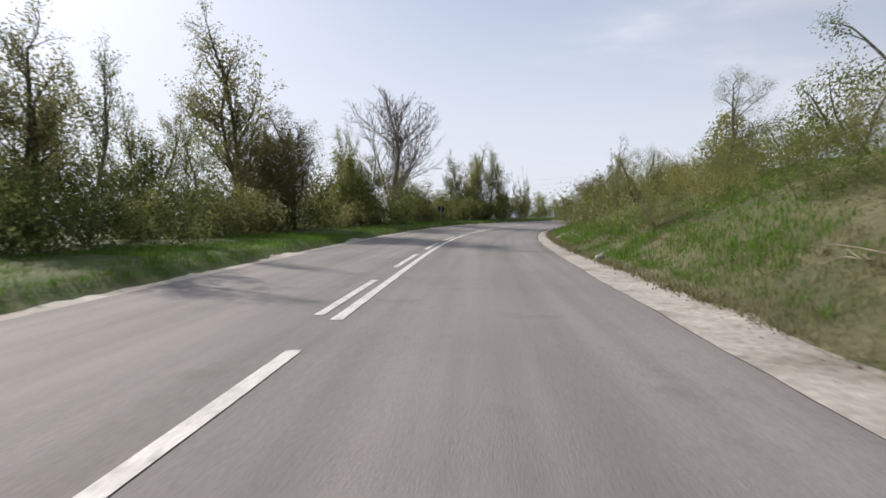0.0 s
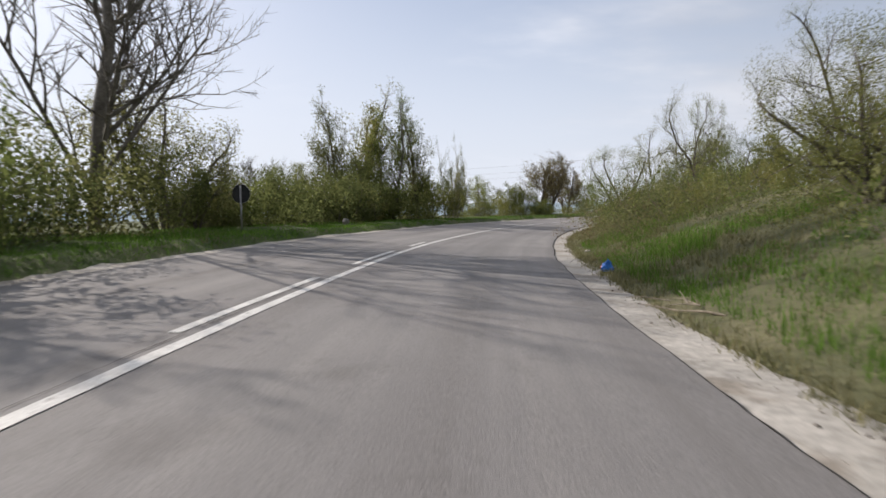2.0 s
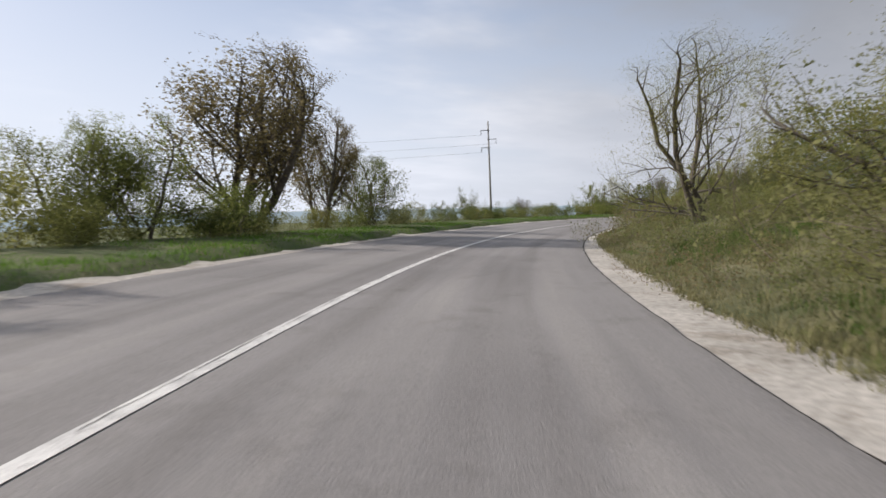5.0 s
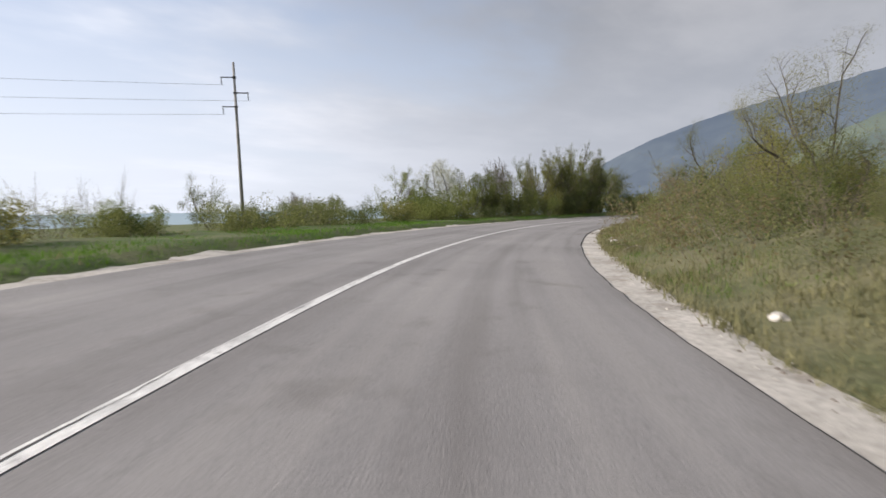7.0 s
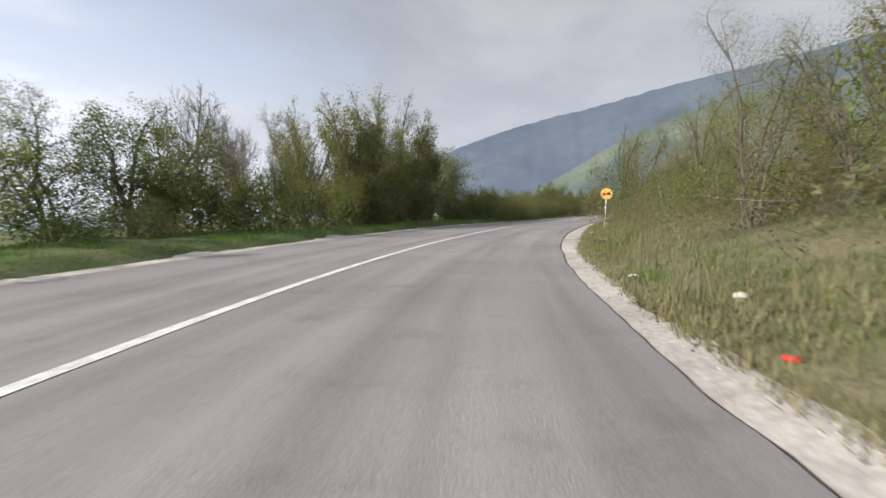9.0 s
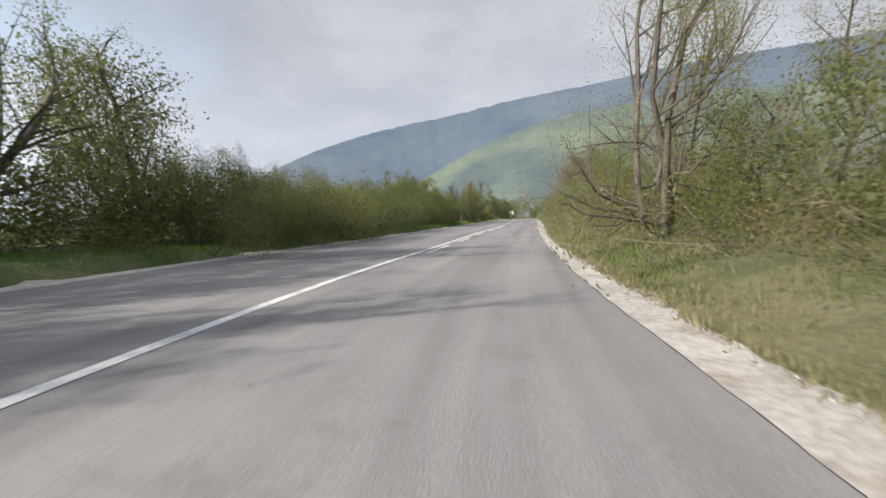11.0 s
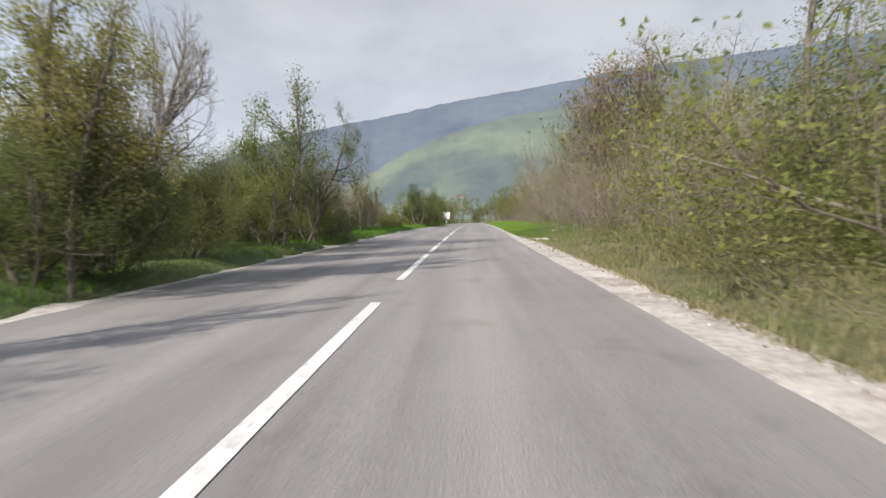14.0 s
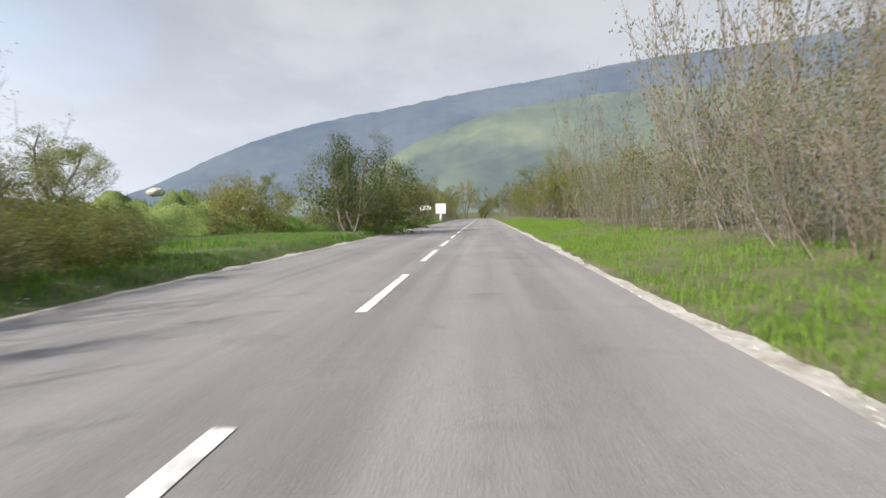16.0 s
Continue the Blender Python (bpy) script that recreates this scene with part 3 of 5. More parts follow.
# ---- trees ----
class Wood:
    """Collects tapered limbs and leaves of one tree and turns them into two meshes."""

    def __init__(self, seed):
        self.r = random.Random(seed)
        self.v, self.f, self.lv, self.lf, self.tv, self.tf = [], [], [], [], [], []

    def limb(self, pts, r0, r1, sides=4, twig=False):
        vs, fs = (self.tv, self.tf) if twig else (self.v, self.f)
        base = len(vs)
        n = len(pts)
        for i, p in enumerate(pts):
            t = (pts[min(i + 1, n - 1)] - pts[max(i - 1, 0)]).normalized()
            u = t.cross(Vector((0.3, 0.9, 0.2))).normalized()
            w = t.cross(u)
            r = r0 + (r1 - r0) * i / (n - 1)
            for k in range(sides):
                a = k * math.tau / sides
                vs.append(p + u * (math.cos(a) * r) + w * (math.sin(a) * r))
        for i in range(n - 1):
            for k in range(sides):
                a, b = base + i * sides + k, base + i * sides + (k + 1) % sides
                fs.append((a, b, b + sides, a + sides))

    def spike(self, pts, r0, twig):
        """The last fine twig: a slender tapering blade."""
        vs, fs = (self.tv, self.tf) if twig else (self.v, self.f)
        u = (pts[-1] - pts[0]).cross(Vector((self.r.gauss(0, 1), self.r.gauss(0, 1), self.r.gauss(0, 1)))).normalized() * r0
        i = len(vs)
        vs += [pts[0] - u, pts[0] + u, pts[-1]]
        fs.append((i, i + 1, i + 2))

    def leaf(self, p, size):
        r = self.r
        n = Vector((r.gauss(0, 1), r.gauss(0, 1), r.gauss(0.5, 0.9))).normalized()
        u = n.cross(Vector((r.gauss(0, 1), r.gauss(0, 1), r.gauss(0, 1)))).normalized() * size * r.uniform(0.6, 1.3)
        w = n.cross(u) * 0.75
        i = len(self.lv)
        self.lv += [p - u * 0.9 + w * 0.7, p + u, p - u * 0.4 - w]
        self.lf.append((i, i + 1, i + 2))

    def bough(self, p, way, length, r0, level, o):
        r = self.r
        left = o["levels"] - level
        n = 4 if level == 0 else (1 if left == 0 else 2 if left == 1 else 3)
        pts, d = [p], way.normalized()
        wander = o.get("wander", 0.22)
        for i in range(n):
            d = (d + Vector((r.gauss(0, wander), r.gauss(0, wander), r.gauss(o.get("lift", 0.06), wander)))).normalized()
            pts.append(pts[-1] + d * (length / n))
        thin = max(r0 * (0.55 if level == 0 else 0.35), o.get("fine", 0.005))
        if level < o["levels"]:
            self.limb(pts, r0, thin, 6 if level == 0 else 3, level >= 2 and not o["leaves"])
        elif not o.get("plain"):
            self.spike(pts, r0, not o["leaves"])
        if level >= o["levels"]:
            for _ in range(o["leaves"]):
                k = r.random() * n
                i = min(int(k), n - 1)
                q = pts[i].lerp(pts[i + 1], k - i)
                s = o["leaf_spread"]
                self.leaf(q + Vector((r.gauss(0, s), r.gauss(0, s), r.gauss(0, s))), o["leaf"])
            return
        kids = o["kids"][min(level, len(o["kids"]) - 1)]
        for j in range(kids):
            k = (o.get("clear", 0.3) if level == 0 else 0.15) + (1 - (o.get("clear", 0.3) if level == 0 else 0.15)) * (j + r.random() * 0.8) / kids
            k = min(k, 0.99) * n
            i = int(k)
            q = pts[i].lerp(pts[i + 1], k - i)
            axis = (pts[i + 1] - pts[i]).normalized()
            side = axis.cross(Vector((r.gauss(0, 1), r.gauss(0, 1), r.gauss(0, 0.5)))).normalized()
            ang = radians(r.uniform(*o["angle"]))
            d2 = axis * math.cos(ang) + side * math.sin(ang)
            short = o["short"][min(level, len(o["short"]) - 1)]
            ln = length * short * r.uniform(0.7, 1.2) * (1.15 - 0.55 * k / n if level == 0 else 1)
            self.bough(q, d2, ln, max(r0 * (0.55 - 0.25 * k / n), o.get("fine", 0.005)), level + 1, o)
        # the tip goes on
        self.bough(pts[-1], d, length * 0.4, thin, min(level + 1, o["levels"]), o)

    def rounded(self, amount):
        """Draws stray shoots in towards an uneven rounded crown."""
        tips = self.lv or self.tv or self.v
        zs = sorted(p.z for p in tips)
        rs = sorted(math.hypot(p.x, p.y) for p in tips)
        low, high = zs[len(zs) // 20], zs[int(len(zs) * 0.97)]
        mid, tall, wide = low + (high - low) * 0.45, (high - low) * 0.56, rs[int(len(rs) * 0.86)]
        for p in self.v + self.lv + self.tv:
            q = Vector((p.x / wide, p.y / wide, (p.z - mid) / tall))
            if p.z < mid:
                q.z *= 0.8
            far = q.length
            edge = 0.92 + 0.16 * noise.noise(q.normalized() * 1.9 + Vector((mid, 0, 0))) + 0.08 * noise.noise(q.normalized() * 5.0)
            if far > edge:
                k = (edge + (far - edge) * (1 - 0.8 * amount)) / far
                p.x, p.y = p.x * k, p.y * k
                if p.z > mid:
                    p.z = mid + (p.z - mid) * k

    def resize(self, k):
        """Keeps the leaves at their true size when the tree is set at its usual height."""
        for i in range(0, len(self.lv), 3):
            mid = (self.lv[i] + self.lv[i + 1] + self.lv[i + 2]) / 3
            for j in range(i, i + 3):
                self.lv[j] = mid + (self.lv[j] - mid) * k

    def done(self, name, bark, leaf_mats, names=("trunk", "crown")):
        top = new(name)
        wood = sheet(names[0], self.v, self.f, bark, top, smooth=True)
        if names[0] == "brushwood":
            tagged(wood, kind="stuff")
        if self.tf:
            tagged(sheet(names[1], self.tv, self.tf, bark, top, smooth=True), kind="stuff")
        if self.lf:
            tagged(sheet(names[1], self.lv, self.lf, leaf_mats, top), kind="stuff")
        return top


SORTS = {
    "leafy": dict(stems=(1, 3), h=7, trunk=0.085, levels=3, kids=(10, 6, 4), short=(0.5, 0.5, 0.45), angle=(28, 68), leaves=26, leaf=0.047, leaf_spread=0.13, lift=0.10, clear=0.14, plain=True, round=0.75, typical=8),
    "dense": dict(stems=(3, 4), h=5, trunk=0.08, levels=3, kids=(6, 5, 4), short=(0.6, 0.55, 0.5), angle=(35, 80), leaves=22, leaf=0.050, leaf_spread=0.15, lift=0.06, clear=0.04, plain=True, round=0.75, typical=5),
    "airy": dict(stems=(2, 3), h=10, trunk=0.13, levels=3, kids=(12, 6, 4), short=(0.44, 0.46, 0.45), angle=(24, 58), leaves=9, leaf=0.058, leaf_spread=0.17, lift=0.11, clear=0.18, wander=0.13, fine=0.008, round=0.5, typical=8),
    "spread": dict(stems=(3, 5), h=5, trunk=0.10, levels=3, kids=(7, 5, 4), short=(0.6, 0.52, 0.48), angle=(25, 65), leaves=11, leaf=0.050, leaf_spread=0.15, lift=0.04, clear=0.32, lean=0.5, wander=0.2, fine=0.006, round=0.6, typical=5),
    "vase": dict(stems=(1, 1), h=9, trunk=0.15, levels=4, kids=(15, 7, 5, 4), short=(0.62, 0.5, 0.46, 0.5), angle=(18, 52), leaves=0, leaf=0.05, leaf_spread=0.05, lift=0.11, clear=0.16, wander=0.12, fine=0.009, round=0.6),
    "brown": dict(stems=(2, 3), h=8, trunk=0.14, levels=3, kids=(11, 6, 5), short=(0.6, 0.5, 0.46), angle=(18, 52), leaves=10, leaf=0.055, leaf_spread=0.15, lift=0.10, clear=0.14, wander=0.13, fine=0.007, round=0.75, typical=8),
    "bramble": dict(stems=(12, 14), h=1.5, trunk=0.003, fine=0.0015, levels=1, kids=(9,), short=(0.45,), angle=(25, 75), leaves=14, leaf=0.026, leaf_spread=0.10, lift=-0.03, clear=0.1, lean=1.0, wander=0.2, round=0.95, typical=1.0),
    "broad": dict(stems=(3, 4), h=8, trunk=0.08, levels=3, kids=(8, 6, 4), short=(0.55, 0.52, 0.5), angle=(28, 75), leaves=20, leaf=0.044, leaf_spread=0.19, lift=0.06, clear=0.05, plain=True, round=0.75, typical=8),
    "slim": dict(stems=(2, 4), h=7, trunk=0.055, levels=2, kids=(15, 6), short=(0.26, 0.45), angle=(20, 48), leaves=11, leaf=0.048, leaf_spread=0.10, lift=0.2, clear=0.15, wander=0.09),
    "hedge": dict(stems=(7, 9), h=2.6, trunk=0.012, fine=0.003, levels=2, kids=(7, 5), short=(0.5, 0.5), angle=(25, 75), leaves=24, leaf=0.052, leaf_spread=0.14, lift=0.0, clear=0.03, lean=0.75, plain=True, round=0.75, typical=2.6),
    "thicket": dict(stems=(9, 11), h=4.6, trunk=0.014, levels=2, kids=(11, 7), short=(0.36, 0.5), angle=(18, 55), leaves=2, leaf=0.030, leaf_spread=0.08, lift=0.1, clear=0.08, lean=0.42, wander=0.16),
    "scrub": dict(stems=(9, 11), h=1.5, trunk=0.004, fine=0.0015, levels=1, kids=(8,), short=(0.5,), angle=(25, 70), leaves=13, leaf=0.026, leaf_spread=0.10, lift=0.0, clear=0.05, lean=0.9),
}
# plainer plants for the rows behind and far along the road
for key, few, big in (("leafy", 0.45, 1.45), ("dense", 0.45, 1.45), ("hedge", 0.5, 1.3), ("thicket", 1.0, 1.2)):
    o = dict(SORTS[key])
    o["kids"] = tuple(max(3, round(k * 0.75)) for k in o["kids"])
    o["leaves"], o["leaf"], o["leaf_spread"] = max(2, round(o["leaves"] * few * 1.6)), o["leaf"] * big, o["leaf_spread"] * 1.25
    o["plain"] = True
    SORTS[key + "_row"] = o
    o = dict(o)
    o["kids"] = tuple(max(3, round(k * 0.75)) for k in o["kids"])
    o["leaves"], o["leaf"], o["leaf_spread"] = max(2, round(o["leaves"] * 0.7)), o["leaf"] * 1.35, o["leaf_spread"] * 1.3
    SORTS[key + "_far"] = o
# fine-leaved plants for the bank that the lane passes closely
for key, many in (("leafy", 1.6), ("dense", 1.5), ("hedge", 1.5), ("broad", 1.5)):
    o = dict(SORTS[key])
    o["leaves"], o["leaf"], o["plain"] = round(o["leaves"] * many), o["leaf"] * 0.54, True
    SORTS[key + "_near"] = o
NAMES = {"leafy": ("tree", "trunk", "crown"), "dense": ("tree", "trunk", "crown"), "airy": ("tree", "trunk", "crown"), "spread": ("tree", "trunk", "crown"), "brown": ("tree", "trunk", "crown"), "broad": ("tree", "trunk", "crown"), "vase": ("bare_tree", "trunk", "crown"),
         "bramble": ("bramble", "brushwood", "foliage"),
         "slim": ("sapling", "trunk", "crown"), "hedge": ("bush", "brushwood", "foliage"), "thicket": ("thicket", "brushwood", "foliage"), "scrub": ("shrub", "brushwood", "foliage")}
for key in ("leafy_row", "dense_row", "hedge_row", "thicket_row", "leafy_far", "dense_far", "hedge_far", "thicket_far", "leafy_near", "dense_near", "hedge_near", "broad_near"):
    NAMES[key] = NAMES[key.split("_")[0]]
LABELS = {"leafy": "broad roadside tree with fresh spring leaves", "dense": "dense multi-stemmed tree in leaf by the road",
          "airy": "tall tree with thin new leaves on upright limbs", "vase": "bare tree with a rounded fan of fine grey twigs",
          "spread": "low spreading tree on several dark leaning trunks", "brown": "round-crowned tree in small brownish new leaves",
          "broad": "broad round-crowned tree in bright yellow-green leaf",
          "bramble": "tangled arching brown brambles on the bank",
          "slim": "slender sapling with a few pale new leaves", "hedge": "rounded green bush growing in the verge",
          "thicket": "brown leafless thicket of upright stems", "scrub": "low tangled scrub at the foot of the bank"}


for key in ("leafy_row", "dense_row", "hedge_row", "thicket_row", "leafy_far", "dense_far", "hedge_far", "thicket_far", "leafy_near", "dense_near", "hedge_near", "broad_near"):
    LABELS[key] = LABELS[key.split("_")[0]]


def grow(sort, seed, bark, leaf):
    o = SORTS[sort]
    w = Wood(seed)
    r = w.r
    n = r.randint(*o["stems"])
    lean = o.get("lean", 0.22 if n > 1 else 0.05)
    for i in range(n):
        a = math.tau * (i + r.random() * 0.6) / n
        way = Vector((math.cos(a) * lean * r.uniform(0.5, 1.2), math.sin(a) * lean * r.uniform(0.5, 1.2), 1))
        foot = Vector((math.cos(a), math.sin(a), 0)) * (0.06 * n * r.random() + (0.05 if n > 1 else 0)) * (2.0 if lean > 0.4 else 1)
        foot.z = -0.25
        w.bough(foot, way, o["h"] * (0.72 if n == 1 else r.uniform(0.5, 0.75)), o["trunk"] * r.uniform(0.7, 1.1), 0, o)
    if "round" in o:
        w.rounded(o["round"])
    if "typical" in o:
        w.resize(max(p.z for p in w.lv) / o["typical"])
    top = w.done(NAMES[sort][0], bark, leaf, NAMES[sort][1:])
    zs = [p.z for p in w.v + w.lv + w.tv]
    rs = sorted(math.hypot(p.x, p.y) for p in (w.lv or w.tv or w.v))
    SIZE[top.name] = max(zs), 2 * rs[int(len(rs) * 0.95)]
    tagged(top, LABELS[sort], NAMES[sort][0].replace("_", " "))
    return top


BANKS = {
    "leafy": [("leafy", 1, BARK, LEAF_GREEN), ("leafy", 2, BARK, LEAF_YELLOW), ("leafy", 3, BARK, LEAF_OLIVE)],
    "dark": [("dense", 4, BARK, LEAF_DARK), ("dense", 5, BARK, LEAF_DARK)],
    "dense": [("dense", 6, BARK, LEAF_GREEN), ("dense", 7, BARK, LEAF_YELLOW)],
    "airy": [("airy", 31, BARK, LEAF_OLIVE), ("airy", 32, BARK_GREY, LEAF_GREEN), ("airy", 33, BARK, LEAF_YELLOW)],
    "spread": [("spread", 41, BARK, LEAF_OLIVE), ("spread", 42, BARK, LEAF_GREEN)],
    "vase": [("vase", 34, BARK_GREY, LEAF_OLIVE), ("vase", 35, BARK_GREY, LEAF_OLIVE)],
    "brown": [("brown", 36, BARK, LEAF_BROWN)],
    "redleaf": [("leafy", 37, BARK, LEAF_REDDISH), ("leafy", 38, BARK, LEAF_REDDISH)],
    "yellow": [("broad", 39, BARK, LEAF_BRIGHT), ("broad", 40, BARK, LEAF_BRIGHT)],
    "bramble": [("bramble", 43, TWIG_BROWN, LEAF_OLIVE), ("bramble", 44, TWIG_BROWN, LEAF_BROWN), ("bramble", 45, DRY_TWIG, LEAF_OLIVE)],
    "slim": [("slim", 13, BARK_GREY, LEAF_OLIVE), ("slim", 14, BARK_GREY, LEAF_OLIVE)],
    "blossom": [("leafy", 15, BARK, BLOSSOM)],
    "hedge": [("hedge", 16, BARK, LEAF_GREEN), ("hedge", 17, BARK, LEAF_OLIVE), ("hedge", 18, BARK, LEAF_YELLOW)],
    "hedge_dark": [("hedge", 19, BARK, LEAF_DARK), ("hedge", 20, BARK, LEAF_DARK)],
    "thicket": [("thicket", 21, TWIG_BROWN, LEAF_OLIVE), ("thicket", 22, TWIG_BROWN, LEAF_OLIVE), ("thicket", 23, BARK_GREY, LEAF_OLIVE)],
    "scrub": [("scrub", 24, TWIG_BROWN, LEAF_OLIVE), ("scrub", 25, TWIG_BROWN, LEAF_GREEN)],
}
for key, looks in list(BANKS.items()):
    BANKS[key + "_row"] = [(s + "_row" if s + "_row" in SORTS else s, seed + 100, bark, leaf) for s, seed, bark, leaf in looks]
    BANKS[key + "_far"] = [(s + "_far" if s + "_far" in SORTS else s, seed + 200, bark, leaf) for s, seed, bark, leaf in looks]
    BANKS[key + "_near"] = [(s + "_near" if s + "_near" in SORTS else s, seed, bark, leaf) for s, seed, bark, leaf in looks]
MADE, USED, SIZE = {}, {}, {}
GROUP = {"tree": "roadside trees", "bare_tree": "bare roadside trees", "sapling": "roadside saplings", "bush": "roadside bushes", "thicket": "roadside thickets", "shrub": "roadside scrub", "bramble": "brambles on the bank"}
plant_rng = random.Random(77)
# how far a kind may be narrowed against its height
SLENDER = {"slim": 0.3, "airy": 0.8, "vase": 0.75, "thicket": 0.6}


def plant(sort, x, y, tall, wide=None, pick=None, z=None):
    """Set a plant of the sort at x, y with the given height and crown width."""
    bank = BANKS[sort]
    k = USED.get(sort, 0) if pick is None else pick
    USED[sort] = k + 1
    key = bank[k % len(bank)]
    if key not in MADE:
        MADE[key] = grow(*key)
        first = True
    else:
        first = False
    src = MADE[key]
    h = tall / SIZE[src.name][0]
    w = max(wide / SIZE[src.name][1], SLENDER.get(key[0].split("_")[0], 0.9) * h) if wide else h * plant_rng.uniform(0.9, 1.1)
    zz = ground_at(x, y) if z is None else z
    m = Matrix.Translation((x, y, zz)) @ Matrix.Rotation(plant_rng.uniform(0, math.tau), 4, "Z") @ Matrix.Diagonal((w, w, h, 1))
    if first:
        src.matrix_basis = m
        src.scale = (w, w, h)
        ob = src
    else:
        keep = src.scale.copy()
        src.scale = (1, 1, 1)
        ob = copy_thing(src, m)
        src.scale = keep
    name = NAMES[key[0]][0]
    tagged(ob, group=GROUP[name])
    return ob


def set_out(rows):
    """Plants one by one: sort, x, y, height of the top above the datum, crown width."""
    for sort, x, y, top, wide in rows:
        side = float(along(np.array([x]), np.array([y]))[1][0])
        plant(sort + ("_near" if -11 < side < 0 else ""), x, y, max(0.8, top - ground_at(x, y)), wide)


# left side, 15 to 54 m along
set_out([
    ("airy", -12.1, 16.8, 7.5, 4.4), ("airy", -13.1, 20.7, 7.9, 2.2), ("leafy", -10.5, 25.1, 5.8, 2.7),
    ("airy", -14.3, 26.8, 7.6, 3.4), ("redleaf", -9.4, 29.6, 6.7, 3.4), ("redleaf", -8.1, 31.1, 7.6, 5.8),
    ("airy", -11.6, 33.9, 13.8, 6.6), ("airy", -7.3, 39.9, 8.4, 3.4), ("leafy", -5.4, 40.6, 3.2, 2.0),
    ("leafy", -5.9, 41.5, 5.9, 2.8), ("hedge", -5.9, 41.7, 4.7, 3.9), ("airy", -6.1, 41.8, 7.0, 3.0),
    ("leafy", -4.9, 44.4, 3.4, 2.1), ("vase", -4.7, 51.6, 13.2, 9.4), ("spread", -3.5, 53.9, 6.3, 4.0),
    ("hedge", -2.3, 55.7, 2.6, 3.5), ("hedge", -3.2, 56.1, 2.4, 2.0), ("hedge", -1.5, 56.4, 1.9, 1.8),
])
# left side, 64 to 80 m along
set_out([
    ("hedge", 3.3, 67.0, 2.3, 3.2), ("vase", -4.9, 70.8, 3.6, 2.1), ("dark", -0.0, 69.4, 4.7, 2.0),
    ("hedge", 4.2, 70.1, 2.3, 2.0), ("airy", 2.1, 71.4, 9.6, 3.4), ("dark", 3.4, 72.4, 5.8, 4.7),
    ("vase", -4.2, 76.9, 5.7, 4.1), ("dark", 5.8, 73.2, 3.2, 2.2), ("airy", 5.8, 73.3, 10.0, 3.7),
    ("airy", 3.6, 75.6, 10.9, 3.5), ("airy", 7.9, 75.8, 9.9, 3.5), ("vase", -4.4, 85.0, 6.7, 4.6),
    ("slim", 10.5, 79.1, 7.5, 1.9), ("spread", 9.3, 80.2, 4.4, 3.9), ("slim", 11.1, 79.4, 6.0, 1.3),
    ("slim", 11.6, 79.9, 6.3, 1.1), ("spread", 11.6, 81.5, 3.7, 2.9), ("slim", 11.3, 82.0, 6.9, 2.4),
])
# left side, 81 to 134 m along
set_out([
    ("slim", 12.3, 82.4, 8.4, 1.5), ("thicket", 11.8, 86.5, 3.1, 2.1), ("hedge", 13.3, 88.7, 2.3, 1.1),
    ("hedge", 15.6, 90.1, 2.4, 2.8), ("dense", 15.6, 91.1, 5.0, 4.0), ("hedge", 18.7, 95.7, 3.5, 2.1),
    ("dense", 20.7, 99.7, 4.9, 3.9), ("dense", 22.7, 98.6, 4.7, 3.7), ("hedge", 25.7, 101.6, 3.0, 5.7),
    ("brown", 26.4, 103.2, 9.1, 7.8), ("brown", 32.0, 109.6, 7.4, 4.3), ("dark", 36.7, 113.6, 5.9, 5.5),
    ("hedge", 40.3, 117.0, 1.6, 1.7), ("hedge", 42.3, 119.5, 2.5, 3.8), ("blossom", 45.6, 123.4, 1.3, 2.0),
    ("leafy", 49.1, 126.7, 2.7, 2.7), ("thicket", 51.4, 124.6, 2.7, 2.0), ("hedge", 52.8, 124.9, 2.0, 2.0),
])
# left side, 134 to 175 m along
set_out([
    ("dark", 51.2, 127.9, 1.3, 1.2), ("thicket", 53.4, 125.7, 3.2, 1.9), ("hedge_dark", 78.2, 154.8, 3.4, 4.2),
    ("hedge_dark", 78.1, 155.8, 3.4, 3.5), ("leafy", 76.9, 162.7, 6.4, 7.0), ("hedge", 79.0, 157.1, 2.8, 2.8),
    ("hedge", 84.5, 138.9, 3.2, 2.4), ("vase", 84.2, 140.9, 3.8, 1.9), ("leafy", 83.9, 142.9, 5.9, 4.4),
    ("vase", 81.7, 153.7, 3.7, 3.9), ("airy", 85.6, 141.2, 5.4, 1.1), ("blossom", 87.5, 139.4, 6.5, 4.0),
    ("vase", 83.6, 158.2, 4.2, 4.9), ("blossom", 88.1, 140.3, 6.6, 5.4), ("leafy", 90.2, 139.7, 5.9, 2.3),
    ("dark", 92.7, 139.2, 5.8, 3.2), ("leafy", 95.8, 138.2, 3.6, 2.5), ("leafy", 96.2, 140.8, 5.6, 3.3),
])
